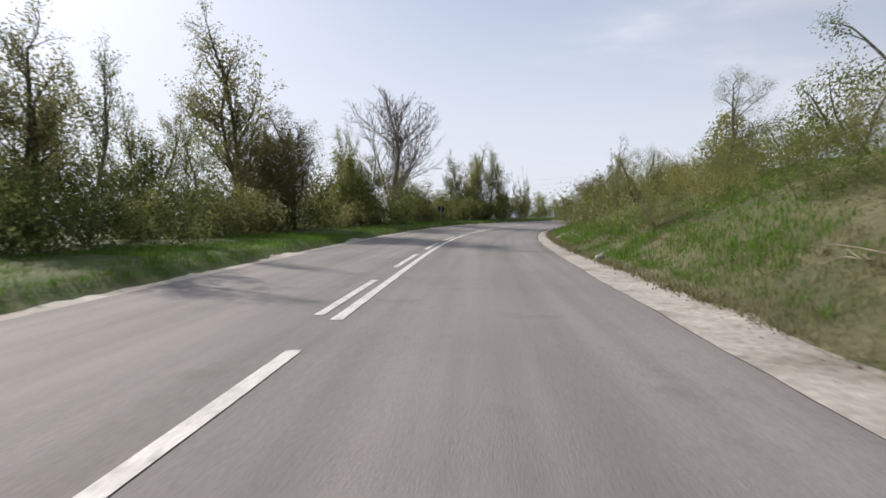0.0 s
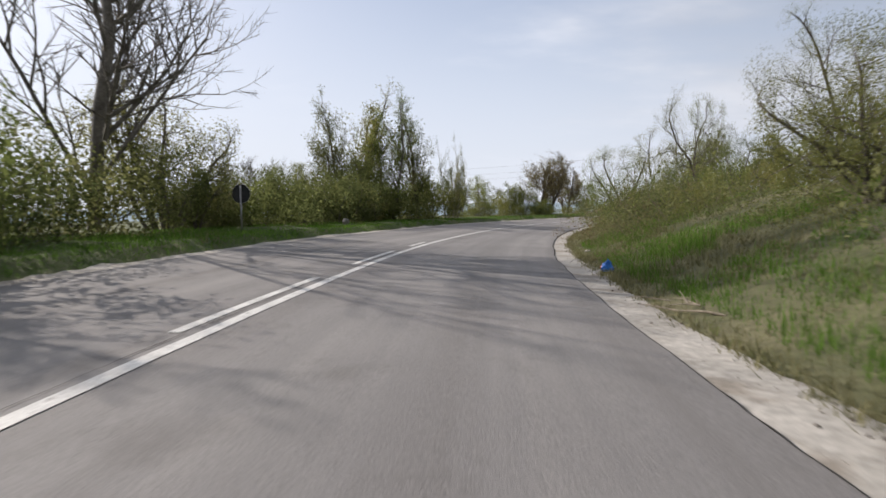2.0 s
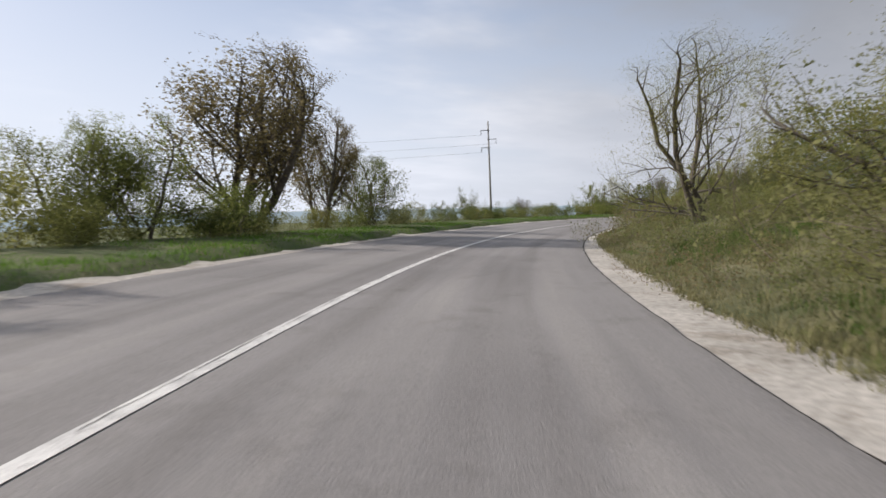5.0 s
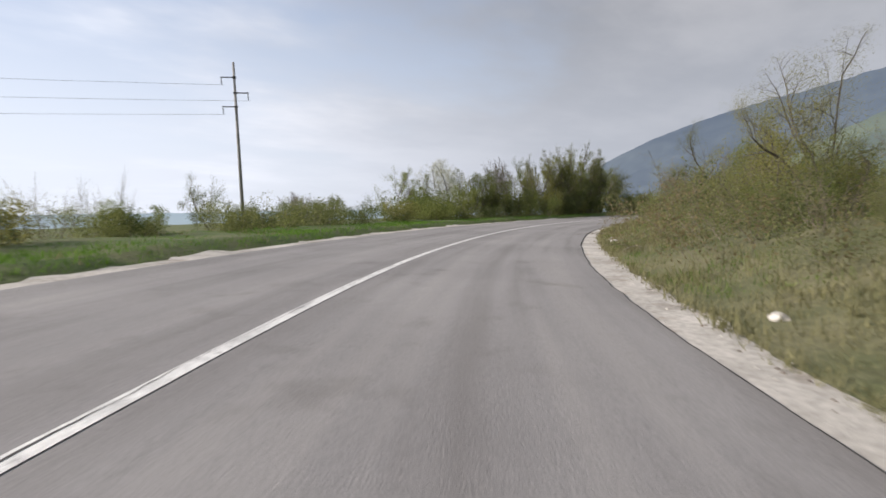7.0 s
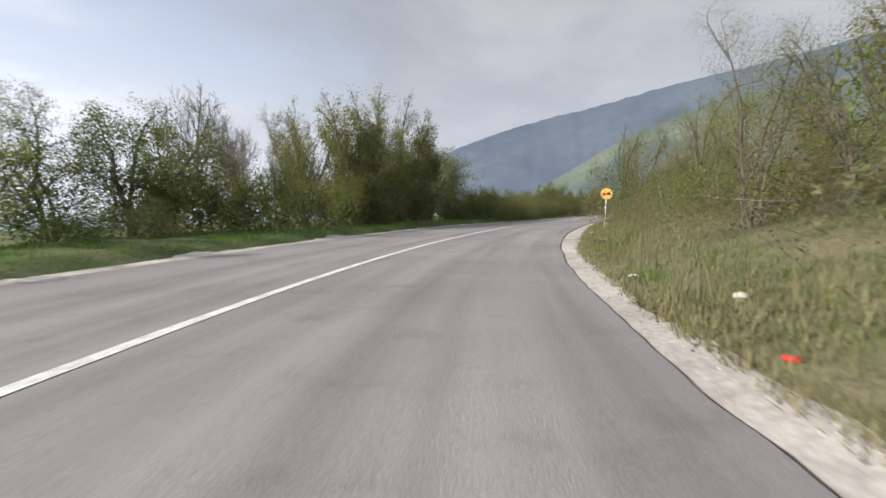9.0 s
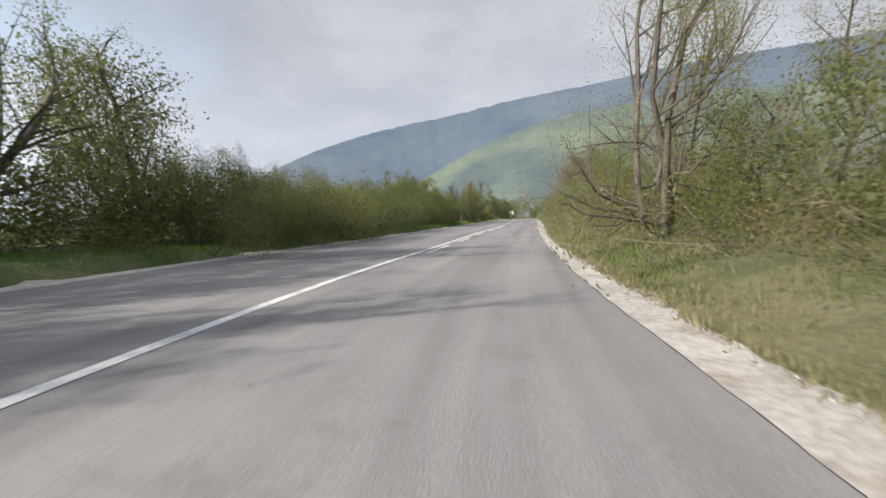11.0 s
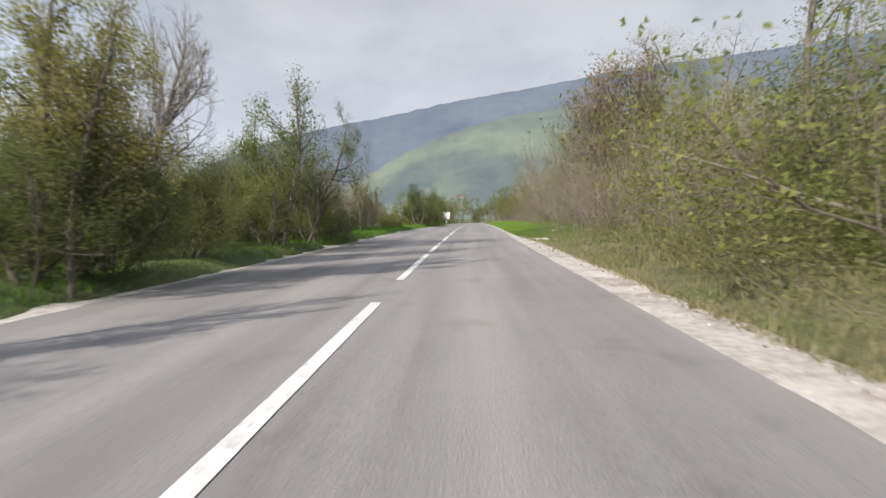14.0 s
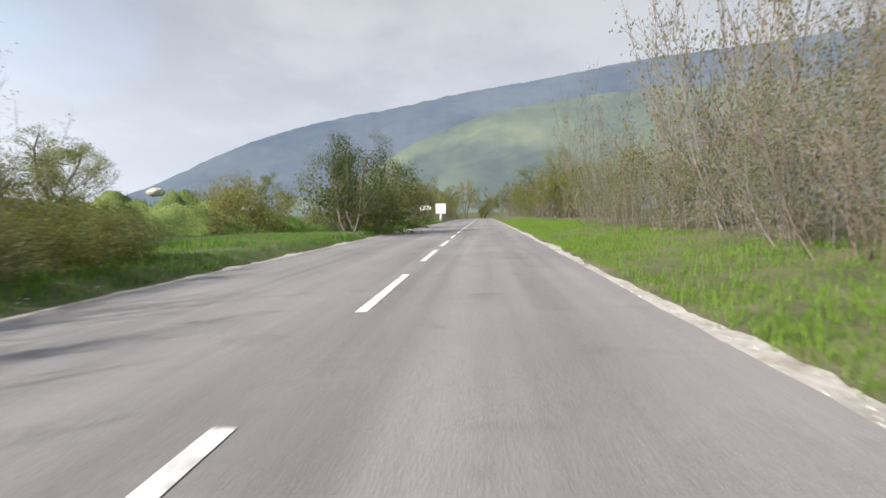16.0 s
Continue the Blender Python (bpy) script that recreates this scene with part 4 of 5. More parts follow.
# left side, 176 to 193 m along
set_out([
    ("leafy", 97.3, 137.5, 3.2, 2.2), ("vase", 98.4, 141.7, 7.3, 3.4), ("hedge", 100.3, 138.4, 3.9, 5.1),
    ("leafy", 101.3, 138.6, 4.6, 1.8), ("vase", 101.1, 142.0, 6.5, 3.0), ("vase", 101.6, 141.6, 5.6, 2.6),
    ("airy", 104.0, 139.9, 7.3, 2.2), ("dense", 104.9, 138.5, 4.1, 3.0), ("airy", 107.1, 142.2, 8.3, 2.7),
    ("airy", 107.7, 142.8, 8.3, 3.0), ("airy", 108.1, 139.3, 9.6, 4.3), ("airy", 108.4, 138.9, 7.3, 3.4),
    ("hedge", 109.7, 139.2, 4.0, 3.9), ("airy", 111.3, 140.6, 9.7, 4.9), ("airy", 111.4, 139.3, 8.2, 3.0),
    ("airy", 114.0, 140.3, 8.9, 3.2), ("vase", 113.4, 152.3, 8.1, 2.7), ("airy", 114.7, 140.4, 9.2, 3.6),
])
# left side, 194 to 256 m along
set_out([
    ("dark", 115.8, 141.0, 4.8, 3.1), ("dark", 119.6, 141.7, 6.1, 2.7), ("airy", 120.6, 141.2, 10.7, 3.7),
    ("airy", 121.2, 141.2, 9.5, 4.3), ("spread", 124.8, 142.4, 7.9, 3.0), ("spread", 133.4, 142.1, 8.1, 6.3),
    ("hedge", 150.7, 139.6, 3.6, 4.9), ("hedge_dark", 152.8, 138.6, 2.7, 2.8), ("dense", 161.9, 138.8, 5.1, 5.0),
    ("dense", 165.1, 136.2, 4.0, 2.7), ("dense", 166.5, 136.2, 3.9, 2.6), ("dark", 167.9, 139.6, 4.3, 4.4),
    ("dense", 169.2, 138.6, 5.9, 5.2), ("spread", 169.2, 134.8, 2.9, 2.2), ("leafy", 171.2, 134.7, 2.9, 1.4),
    ("airy", 174.4, 134.6, 4.1, 1.0), ("leafy", 179.4, 133.9, 4.7, 3.0), ("dark", 179.5, 134.5, 2.7, 1.2),
])
# left side, 257 to 282 m along
set_out([
    ("dark", 180.2, 134.5, 3.0, 3.6), ("airy", 180.6, 134.5, 5.6, 2.9), ("dark", 181.3, 134.5, 2.4, 1.6),
    ("airy", 183.6, 136.4, 5.3, 2.6), ("vase", 184.0, 135.6, 5.9, 1.8), ("dark", 184.1, 134.4, 2.6, 2.0),
    ("dark", 189.5, 134.5, 3.1, 2.5), ("airy", 190.3, 134.3, 6.0, 3.2), ("leafy", 192.2, 134.0, 5.4, 2.7),
    ("spread", 193.2, 134.0, 4.5, 2.3), ("slim", 193.9, 134.4, 4.7, 1.3), ("hedge", 194.3, 134.3, 1.7, 1.2),
    ("slim", 194.6, 134.3, 4.0, 1.0), ("slim", 195.8, 134.3, 4.3, 1.2), ("hedge", 195.9, 134.3, 1.9, 1.8),
    ("slim", 198.3, 134.2, 4.3, 1.4), ("thicket", 203.6, 136.3, 3.7, 2.1), ("hedge", 204.9, 136.8, 2.5, 2.2),
])
# left side, 282 to 299 m along
set_out([
    ("thicket", 205.3, 135.8, 4.2, 2.3), ("thicket", 207.7, 135.8, 4.9, 2.8), ("slim", 208.5, 134.8, 4.5, 1.2),
    ("thicket", 209.7, 135.4, 4.6, 1.5), ("slim", 209.9, 135.9, 5.3, 1.8), ("hedge", 210.0, 136.1, 2.5, 3.7),
    ("slim", 210.1, 134.7, 4.8, 1.2), ("thicket", 211.1, 135.7, 5.1, 3.1), ("thicket", 211.5, 135.5, 4.7, 1.8),
    ("slim", 211.9, 134.6, 4.8, 1.4), ("slim", 213.4, 135.6, 5.2, 2.0), ("thicket", 214.9, 135.8, 4.9, 2.3),
    ("thicket", 215.0, 135.3, 4.8, 2.6), ("dense", 216.3, 139.2, 3.3, 2.0), ("thicket", 217.4, 135.7, 4.5, 1.8),
    ("hedge", 218.6, 134.2, 1.4, 2.7), ("hedge", 220.0, 134.0, 1.6, 2.3), ("hedge", 222.1, 135.2, 1.6, 3.9),
])
# left side, 299 to 335 m along
set_out([
    ("hedge", 222.5, 134.5, 1.4, 2.3), ("dense", 224.5, 139.9, 4.0, 3.3), ("leafy", 230.5, 141.7, 4.1, 4.5),
    ("hedge", 237.4, 137.5, 3.1, 3.4), ("dark", 240.2, 133.2, 5.4, 4.9), ("hedge", 242.7, 140.3, 3.0, 2.8),
    ("hedge_dark", 243.9, 133.3, 4.8, 4.9), ("hedge", 258.3, 132.8, 4.1, 3.5),
])
# right side, 21 to 158 m along
set_out([
    ("leafy", 9.9, 19.7, 6.3, 3.7), ("dense", 8.6, 24.8, 4.1, 2.2), ("hedge", 8.2, 30.8, 3.1, 3.5),
    ("slim", 9.5, 30.7, 5.6, 1.9), ("dense", 11.8, 40.3, 4.6, 3.5), ("leafy", 15.1, 44.5, 6.0, 3.1),
    ("dense", 16.3, 58.7, 4.5, 2.3), ("hedge", 17.6, 58.3, 2.4, 3.4), ("leafy", 19.9, 57.5, 7.0, 2.4),
    ("leafy", 23.7, 65.4, 8.4, 4.3), ("leafy", 24.5, 71.8, 7.1, 3.2), ("spread", 30.4, 75.7, 7.9, 4.6),
    ("hedge", 30.7, 79.9, 2.6, 2.4), ("dense", 30.8, 81.3, 4.5, 4.6), ("yellow", 38.1, 90.1, 6.8, 6.3),
    ("yellow", 65.3, 107.1, 6.0, 5.0), ("thicket", 69.0, 111.5, 3.5, 4.7), ("leafy", 84.1, 114.8, 6.7, 3.3),
])
# right side, 165 to 269 m along
set_out([
    ("yellow", 89.5, 118.5, 4.7, 3.2), ("yellow", 90.4, 120.0, 5.0, 3.7), ("leafy", 97.5, 119.2, 4.9, 2.6),
    ("yellow", 99.2, 120.5, 4.9, 2.5), ("hedge", 113.5, 122.5, 5.1, 3.5), ("leafy", 114.1, 120.3, 7.9, 4.4),
    ("thicket", 117.3, 121.5, 6.7, 4.4), ("yellow", 125.2, 121.1, 7.4, 3.8), ("yellow", 129.1, 124.7, 8.5, 4.4),
    ("leafy", 134.4, 124.5, 9.3, 4.0), ("yellow", 159.6, 121.2, 5.2, 2.6), ("yellow", 164.7, 120.7, 6.8, 3.7),
    ("hedge", 168.4, 121.8, 3.5, 4.3), ("yellow", 174.0, 119.9, 9.3, 4.9), ("yellow", 176.5, 120.4, 7.3, 4.7),
    ("hedge", 181.3, 121.2, 2.9, 3.0), ("leafy", 188.2, 119.1, 11.1, 5.1), ("yellow", 192.2, 120.0, 8.1, 4.6),
])
# right side, 276 to 369 m along
set_out([
    ("leafy", 199.1, 119.8, 7.6, 3.5), ("leafy", 200.1, 119.7, 9.2, 6.5), ("bramble", 202.2, 122.6, 1.2, 1.8),
    ("vase", 207.3, 119.0, 9.7, 5.0), ("brown", 208.8, 118.4, 12.5, 7.2), ("hedge", 209.0, 121.4, 1.2, 2.6),
    ("dark", 211.2, 118.8, 6.0, 3.2), ("dense", 213.5, 119.1, 7.8, 3.8), ("thicket", 214.1, 118.8, 11.8, 7.9),
    ("hedge", 217.9, 121.1, 1.2, 3.1), ("thicket", 218.0, 119.1, 9.2, 6.4), ("thicket", 220.3, 120.1, 8.1, 4.6),
    ("thicket", 226.4, 118.8, 11.4, 5.6), ("thicket", 228.6, 118.8, 10.2, 7.9), ("thicket", 231.5, 118.7, 11.6, 4.6),
    ("thicket", 241.4, 118.3, 10.2, 5.3), ("thicket", 255.2, 117.9, 11.4, 7.6), ("leafy", 291.4, 116.1, 10.1, 8.6),
])
# beyond the straight, both sides
set_out([
    ("hedge", 227.1, 139.5, 1.9, 4.8), ("hedge", 230.7, 140.1, 1.8, 3.7), ("leafy", 239.0, 148.6, 5.6, 6.6),
    ("hedge", 241.1, 141.5, 2.9, 2.0), ("leafy", 244.2, 149.6, 5.9, 4.8), ("leafy", 250.8, 142.4, 4.3, 4.6), ("hedge", 254.6, 134.3, 3.0, 3.1),
    ("leafy", 307.8, 137.0, 7.1, 8.7), ("hedge", 349.9, 134.3, 5.4, 8.3), ("leafy", 292.2, 134.3, 5.3, 8.0), ("leafy", 307.3, 136.0, 6.4, 9.2),
    ("dense", 330.2, 131.9, 5.3, 8.0), ("leafy", 343.2, 132.6, 7.0, 9.2), ("dense", 357.9, 122.4, 5.3, 9.2), ("leafy", 361.1, 128.8, 6.4, 9.2),
    ("leafy", 361.4, 137.4, 7.0, 10.3), ("leafy", 360.7, 146.1, 7.0, 10.3), ("leafy", 359.0, 154.8, 6.4, 10.3),
])
set_out([
    ("dense", 270.9, 116.8, 7.9, 7.9), ("dense", 286.1, 116.2, 7.3, 8.6), ("leafy", 352.3, 116.2, 6.5, 8.5), ("dense", 291.6, 116.0, 5.3, 8.0),
    ("leafy", 310.6, 115.4, 6.4, 9.2), ("leafy", 329.6, 115.7, 7.0, 9.2), ("leafy", 348.7, 116.2, 7.6, 10.3),
    ("leafy", 359.6, 113.7, 7.0, 10.3), ("leafy", 357.3, 105.1, 7.6, 10.3),
])


def belt(sorts, s0, s1, step, d0, d1, h0, h1, spread=1.0):
    """A loose row of plants along the road."""
    s = s0
    while s < s1:
        sort = plant_rng.choice(sorts)
        ss, d = s + plant_rng.uniform(-0.4, 0.4) * step, plant_rng.uniform(d0, d1)
        sort += "_near" if (-9.5 < d < 0 and ss < 300) or (d < 11.5 and 205 < ss < 300) else "_far" if ss > 318 or d > 14 or d < -10 else "_row"
        x, y = at(ss, d)
        tall = plant_rng.uniform(h0, h1)
        plant(sort, float(x), float(y), tall, None if spread == 1.0 else tall * spread)
        s += step


belt(["hedge", "hedge_dark", "hedge_dark", "dark"], -6, 62, 1.9, 10.8, 13.5, 1.9, 3.3)
belt(["dark", "leafy", "dark"], -6, 46, 3.2, 14.0, 19.0, 3.6, 6.5)
belt(["hedge", "hedge_dark"], 52, 95, 4.5, 13.8, 17.6, 0.9, 1.7)
belt(["hedge", "hedge_dark", "scrub"], 95, 172, 1.9, 10.4, 13.0, 0.9, 1.8)
belt(["hedge", "hedge_dark", "dark"], 61, 77, 1.5, 10.8, 13.5, 1.9, 3.8)
belt(["hedge", "dark", "hedge_dark", "dense"], 159, 208, 2.2, 11.5, 15.5, 1.9, 3.6)
belt(["hedge"], 193, 225, 3.4, 12.1, 14.3, 1.3, 2.2)
belt(["hedge", "hedge_dark", "hedge_dark"], 206, 246, 1.3, 8.0, 9.6, 2.2, 3.3)
belt(["dark", "dense", "dark"], 208, 238, 2.6, 10.0, 12.5, 2.7, 3.8)
belt(["dark", "hedge", "leafy"], 262, 274, 1.9, 9.6, 12.0, 2.6, 4.6)
belt(["dark", "hedge_dark", "dense"], 255, 276, 1.4, 8.8, 10.6, 2.2, 3.4)
belt(["leafy", "dark"], 260, 270, 2.8, 10.5, 14.5, 4.5, 6.5)
belt(["thicket"], 273, 299, 1.0, 9.0, 13.0, 2.6, 4.4)
belt(["slim"], 275, 296, 2.4, 9.4, 12.6, 3.4, 5.0)
belt(["hedge"], 321, 350, 5.6, 11.0, 19.8, 1.1, 1.9)
belt(["leafy", "dense", "thicket"], 350, 430, 3.4, 7.5, 14.0, 4.6, 7.0)
belt(["scrub", "scrub", "scrub", "hedge"], -6, 50, 1.3, -7.4, -4.4, 0.7, 1.6)
belt(["scrub", "scrub", "hedge"], 50, 80, 1.0, -7.2, -4.0, 0.9, 2.1)
belt(["scrub"], 80, 98, 1.6, -6.0, -4.0, 0.5, 1.0)
belt(["bramble", "scrub", "scrub"], 96, 140, 1.1, -5.6, -3.8, 0.6, 1.2)
belt(["bramble", "scrub", "scrub"], 140, 206, 1.2, -6.2, -4.5, 0.5, 1.0)
belt(["bramble", "scrub", "scrub"], 206, 268, 1.1, -6.0, -4.5, 0.6, 1.2)
belt(["bramble", "scrub"], 48, 98, 1.1, -5.2, -3.3, 0.5, 1.1)
belt(["scrub", "bramble", "hedge"], 50, 262, 1.3, -7.0, -5.2, 0.9, 1.7)
belt(["hedge", "hedge", "thicket"], 96, 262, 2.6, -7.0, -5.2, 1.0, 1.9)
belt(["hedge", "dense", "scrub", "hedge"], -6, 72, 2.6, -10.5, -7.6, 1.3, 2.6)
belt(["hedge", "scrub"], 72, 96, 3.0, -9.0, -6.5, 1.2, 2.2)
belt(["hedge", "thicket", "hedge", "dense"], 96, 199, 2.9, -9.0, -6.2, 1.4, 2.4)
belt(["dense", "leafy"], -6, 199, 7.8, -17.0, -10.0, 3.2, 5.4)
belt(["thicket", "hedge", "dense", "thicket"], 199, 261, 2.2, -9.0, -6.4, 2.6, 5.0)
belt(["thicket", "leafy", "thicket"], 199, 274, 3.8, -13.0, -9.0, 4.9, 7.0)
belt(["thicket"], 257, 321, 1.5, -7.6, -5.4, 3.2, 5.2)
belt(["thicket"], 267, 321, 2.5, -12.5, -9.0, 5.0, 6.9)
belt(["thicket", "dense"], 321, 350, 3.4, -11.5, -7.0, 3.5, 5.0)
belt(["leafy", "dense", "thicket"], 337, 430, 3.0, -11.0, -5.5, 4.2, 7.0)
for far_d in (-9, -5, -1, 3, 7, 11):
    belt(["leafy", "thicket"], 430, 433, 3.0, far_d, far_d + 2, 8.5, 11.0)



# ---- mountains ----
def slope(rise, deg, dist, near, far, seed, rough):
    u = (dist - near) / (far - near)
    top = math.tan(radians(float(rise(deg)) + 0.12 * noise.noise((deg * 0.9, seed, 0)) + 0.06 * noise.noise((deg * 5.0, seed, 4)))) * far
    x, y = 180 + math.cos(radians(deg)) * dist, 120 - math.sin(radians(deg)) * dist
    gully = noise.fractal((x * 0.002, y * 0.002, seed), 0.9, 2.1, 5)
    return x, y, -9 + (top + 9) * u ** 1.25 + rough * gully * math.sin(math.pi * min(u * 1.02, 1))


def range_of_hills(name, crest, a0, a1, near, far, mat, label, seed, rough):
    """Slopes climbing from near to far; crest: degrees clockwise from +x, degrees above the horizon."""
    rise = table(crest)
    verts, faces = [], []
    na, nr = 480, 20
    for i in range(na):
        deg = a0 + (a1 - a0) * i / (na - 1)
        for k in range(nr):
            verts.append(slope(rise, deg, near + (far - near) * k / (nr - 1), near, far, seed, rough))
    for i in range(na - 1):
        for k in range(nr - 1):
            p = i * nr + k
            faces.append((p, p + 1, p + nr + 1, p + nr))
    return tagged(sheet(name, verts, faces, mat, smooth=True), label, "mountain", kind="structure")


# the haze over these slopes is a glow set in their materials
range_of_hills("backdrop_mountain", [(-60.7, 0.55), (-35.1, 0.65), (-31.1, 1.63), (-27.2, 3.51), (-22.8, 5.9), (-17.6, 7.76), (-12.1, 9.15), (-6.6, 9.98), (-0.8, 11.3), (5.1, 11.99), (10, 12.58), (16.9, 13.46), (38.3, 13.6), (68.3, 12.5), (108.3, 10)], -40, 105, 2300, 3900, HAZED_FOREST, "hazy blue forested mountain range under cloud", 3.0, 90)
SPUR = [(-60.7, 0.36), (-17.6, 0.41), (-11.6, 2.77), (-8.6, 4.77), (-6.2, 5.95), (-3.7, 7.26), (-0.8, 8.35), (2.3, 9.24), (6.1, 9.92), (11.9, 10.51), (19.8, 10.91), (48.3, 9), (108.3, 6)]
range_of_hills("backdrop_hill", SPUR, -18, 105, 1250, 2000, HAZED_SPUR, "sunlit green wooded spur of the mountain", 8.0, 60)
range_of_hills("backdrop_plain", [(-220, 0.9), (-170, 1.2), (-120, 0.7), (-80, 0.9), (-50, 0.7), (-20, 0.3)], -215, -20, 1400, 3600, HAZED_PLAIN, "pale hazy plain and low hills far off", 15.0, 6)


# ---- grass ----
def grass(name, s0, s1, inner, depth, count, tall, mat, label, seed, patch=0.0, bend=0.5, width=0.011):
    """Blades in tufts scattered over a verge. inner(s): where the grass begins; depth: how far it runs (signed)."""
    rng = np.random.default_rng(seed)
    tufts = count
    s = rng.uniform(s0, s1, tufts)
    u = rng.random(tufts) ** 1.35
    d = inner(s) + depth * u
    x, y = at(s, d)
    if patch:
        keep = np.array([noise.noise((a * 0.28, b * 0.28, seed)) + 0.4 * noise.noise((a * 1.3, b * 1.3, seed)) > patch - 0.4 for a, b in zip(x, y)])
        s, d, x, y = s[keep], d[keep], x[keep], y[keep]
    z = height(s, d) - 0.03
    n, k = len(x), 4
    lush = 0.65 + 0.5 * np.array([noise.noise((a * 0.35, b * 0.35, seed + 9)) for a, b in zip(x, y)])
    h = np.repeat(tall * lush * rng.uniform(0.6, 1.25, n), k) * rng.uniform(0.6, 1.1, n * k)
    bx = np.repeat(x, k) + rng.normal(0, 0.06, n * k)
    by = np.repeat(y, k) + rng.normal(0, 0.06, n * k)
    bz = np.repeat(z, k)
    a = rng.uniform(0, math.tau, n * k)
    lean = bend * rng.random(n * k)
    ux, uy = np.cos(a), np.sin(a)
    wx, wy = -uy * width * (0.6 + h), ux * width * (0.6 + h)
    v = np.empty((n * k, 3, 3))
    v[:, 0] = np.stack([bx - wx, by - wy, bz], 1)
    v[:, 1] = np.stack([bx + wx, by + wy, bz], 1)
    v[:, 2] = np.stack([bx + ux * lean * h, by + uy * lean * h, bz + h * (1 - 0.35 * lean)], 1)
    me = bpy.data.meshes.new(name)
    m = n * k
    me.vertices.add(m * 3), me.loops.add(m * 3), me.polygons.add(m)
    me.vertices.foreach_set("co", v.reshape(-1))
    me.loops.foreach_set("vertex_index", np.arange(m * 3, dtype=np.int32))
    me.polygons.foreach_set("loop_start", np.arange(0, m * 3, 3, dtype=np.int32))
    me.update()
    me.validate()
    me.materials.append(mat)
    return tagged(new(name, me), label, "grass", kind="stuff")


def left_edge(s):
    return LEFT(s) + PALE_L(s) - 0.05


def right_edge(s):
    return RIGHT(s) - PALE_R(s)


grass("grass", R0, 369, left_edge, 4.6, 70000, 0.20, GRASS, "short bright spring grass on the berm", 1)
grass("grass", 270, 369, left_edge, 9.0, 12000, 0.32, GRASS, "lush green grass beside the road", 2)
grass("grass", R0, 54, lambda s: right_edge(s) - 0.3, -6.2, 46000, 0.28, GRASS, "tall green grass on the bank", 3, 0.12)
grass("grass", 54, 98, lambda s: right_edge(s) - 0.5, -6.2, 16000, 0.26, GRASS_DULL, "patchy green grass on the bank", 23, 0.42)
grass("grass", 98, 275, lambda s: right_edge(s) - 0.2, -5.6, 36000, 0.26, GRASS_DULL, "patchy green grass under the scrub", 13, 0.48)
grass("dry_grass", 40, 275, lambda s: right_edge(s) - 0.3, -4.6, 15000, 0.55, GRASS_DRY, "tall dry stalks among the scrub", 14, 0.2, 0.7, 0.006)
grass("grass", 286, 369, lambda s: right_edge(s) - 0.05, -4.2, 19000, 0.28, GRASS, "bright grass strip below the bare thicket", 24)
grass("grass", 272, 292, lambda s: right_edge(s) - 0.05, -4.4, 5000, 0.22, GRASS_DULL, "patchy grass at the foot of the thicket", 4)
grass("dry_grass", R0, 277, lambda s: right_edge(s) + 0.22, -2.4, 42000, 0.26, GRASS_DRY, "dry straw-coloured grass at the foot of the bank", 5, 0.0, 1.2)
grass("dry_grass", R0, 369, left_edge, 6.5, 9000, 0.30, GRASS_DRY, "dry grass stalks on the berm", 6, 0.45, 0.8)
grass("dry_grass", R0, 275, lambda s: right_edge(s) + 0.12, -1.3, 34000, 0.15, GRASS_DRY, "short dead grass and stalks along the shoulder", 15, 0.0, 1.3)
grass("grass", R0, 275, lambda s: right_edge(s) + 0.05, -2.4, 16000, 0.20, GRASS_DULL, "fresh grass creeping over the shoulder", 16, 0.5, 0.8)
grass("grass", R0, 70, left_edge, 5.0, 22000, 0.20, GRASS, "short bright spring grass on the berm", 17)


# ---- roadside things ----
def stand(name, x, y, z=None, turn=0.0, label="", category="", group=""):
    ob = new(name)
    ob.matrix_world = Matrix.Translation((x, y, ground_at(x, y) if z is None else z)) @ Matrix.Rotation(radians(turn), 4, "Z")
    return tagged(ob, label, category, group)


def near(s, d):
    x, y = at(s, d)
    return float(x), float(y)


def disc(bm, r, depth, at_, sides=28):
    """A round plate facing -y."""
    m = Matrix.Translation(at_) @ Matrix.Rotation(radians(90), 4, "X")
    bmesh.ops.create_cone(bm, cap_ends=True, segments=sides, radius1=r, radius2=r, depth=depth, matrix=m)


def power_pole(x, y, tall, turn, lean):
    pole = stand("power_pole", x, y, None, turn, "tall concrete power pole with three steel arms", "power pole", "power poles")
    pole.matrix_world = pole.matrix_world @ Matrix.Rotation(radians(lean), 4, "Y")
    bm = bmesh.new()
    tube(bm, (0, 0, -0.4), (0, 0, tall), 0.20, 0.11, 12)
    part("shaft", bm, CONCRETE, pole, smooth=True)
    for z, side in ((tall - 1.45, -1), (tall - 2.95, 1), (tall - 4.3, -1)):
        bm = bmesh.new()
        box(bm, (1.35, 0.09, 0.10), (side * 0.6, 0, z), None, 0.012)
        box(bm, (0.36, 0.34, 0.14), (0, 0, z - 0.01), None, 0.02)
        arm = part("crossarm", bm, DARK_STEEL, pole)
        bm = bmesh.new()
        for k in range(4):
            tube(bm, (side * 1.2, 0, z - 0.12 - 0.15 * k), (side * 1.2, 0, z - 0.19 - 0.15 * k), 0.07, 0.05, 10)
        tube(bm, (side * 1.2, 0, z), (side * 1.2, 0, z - 0.72), 0.014, 0.014, 6)
        part("insulator", bm, DARK_STEEL, arm, "hanging string of dark insulators")
    return pole


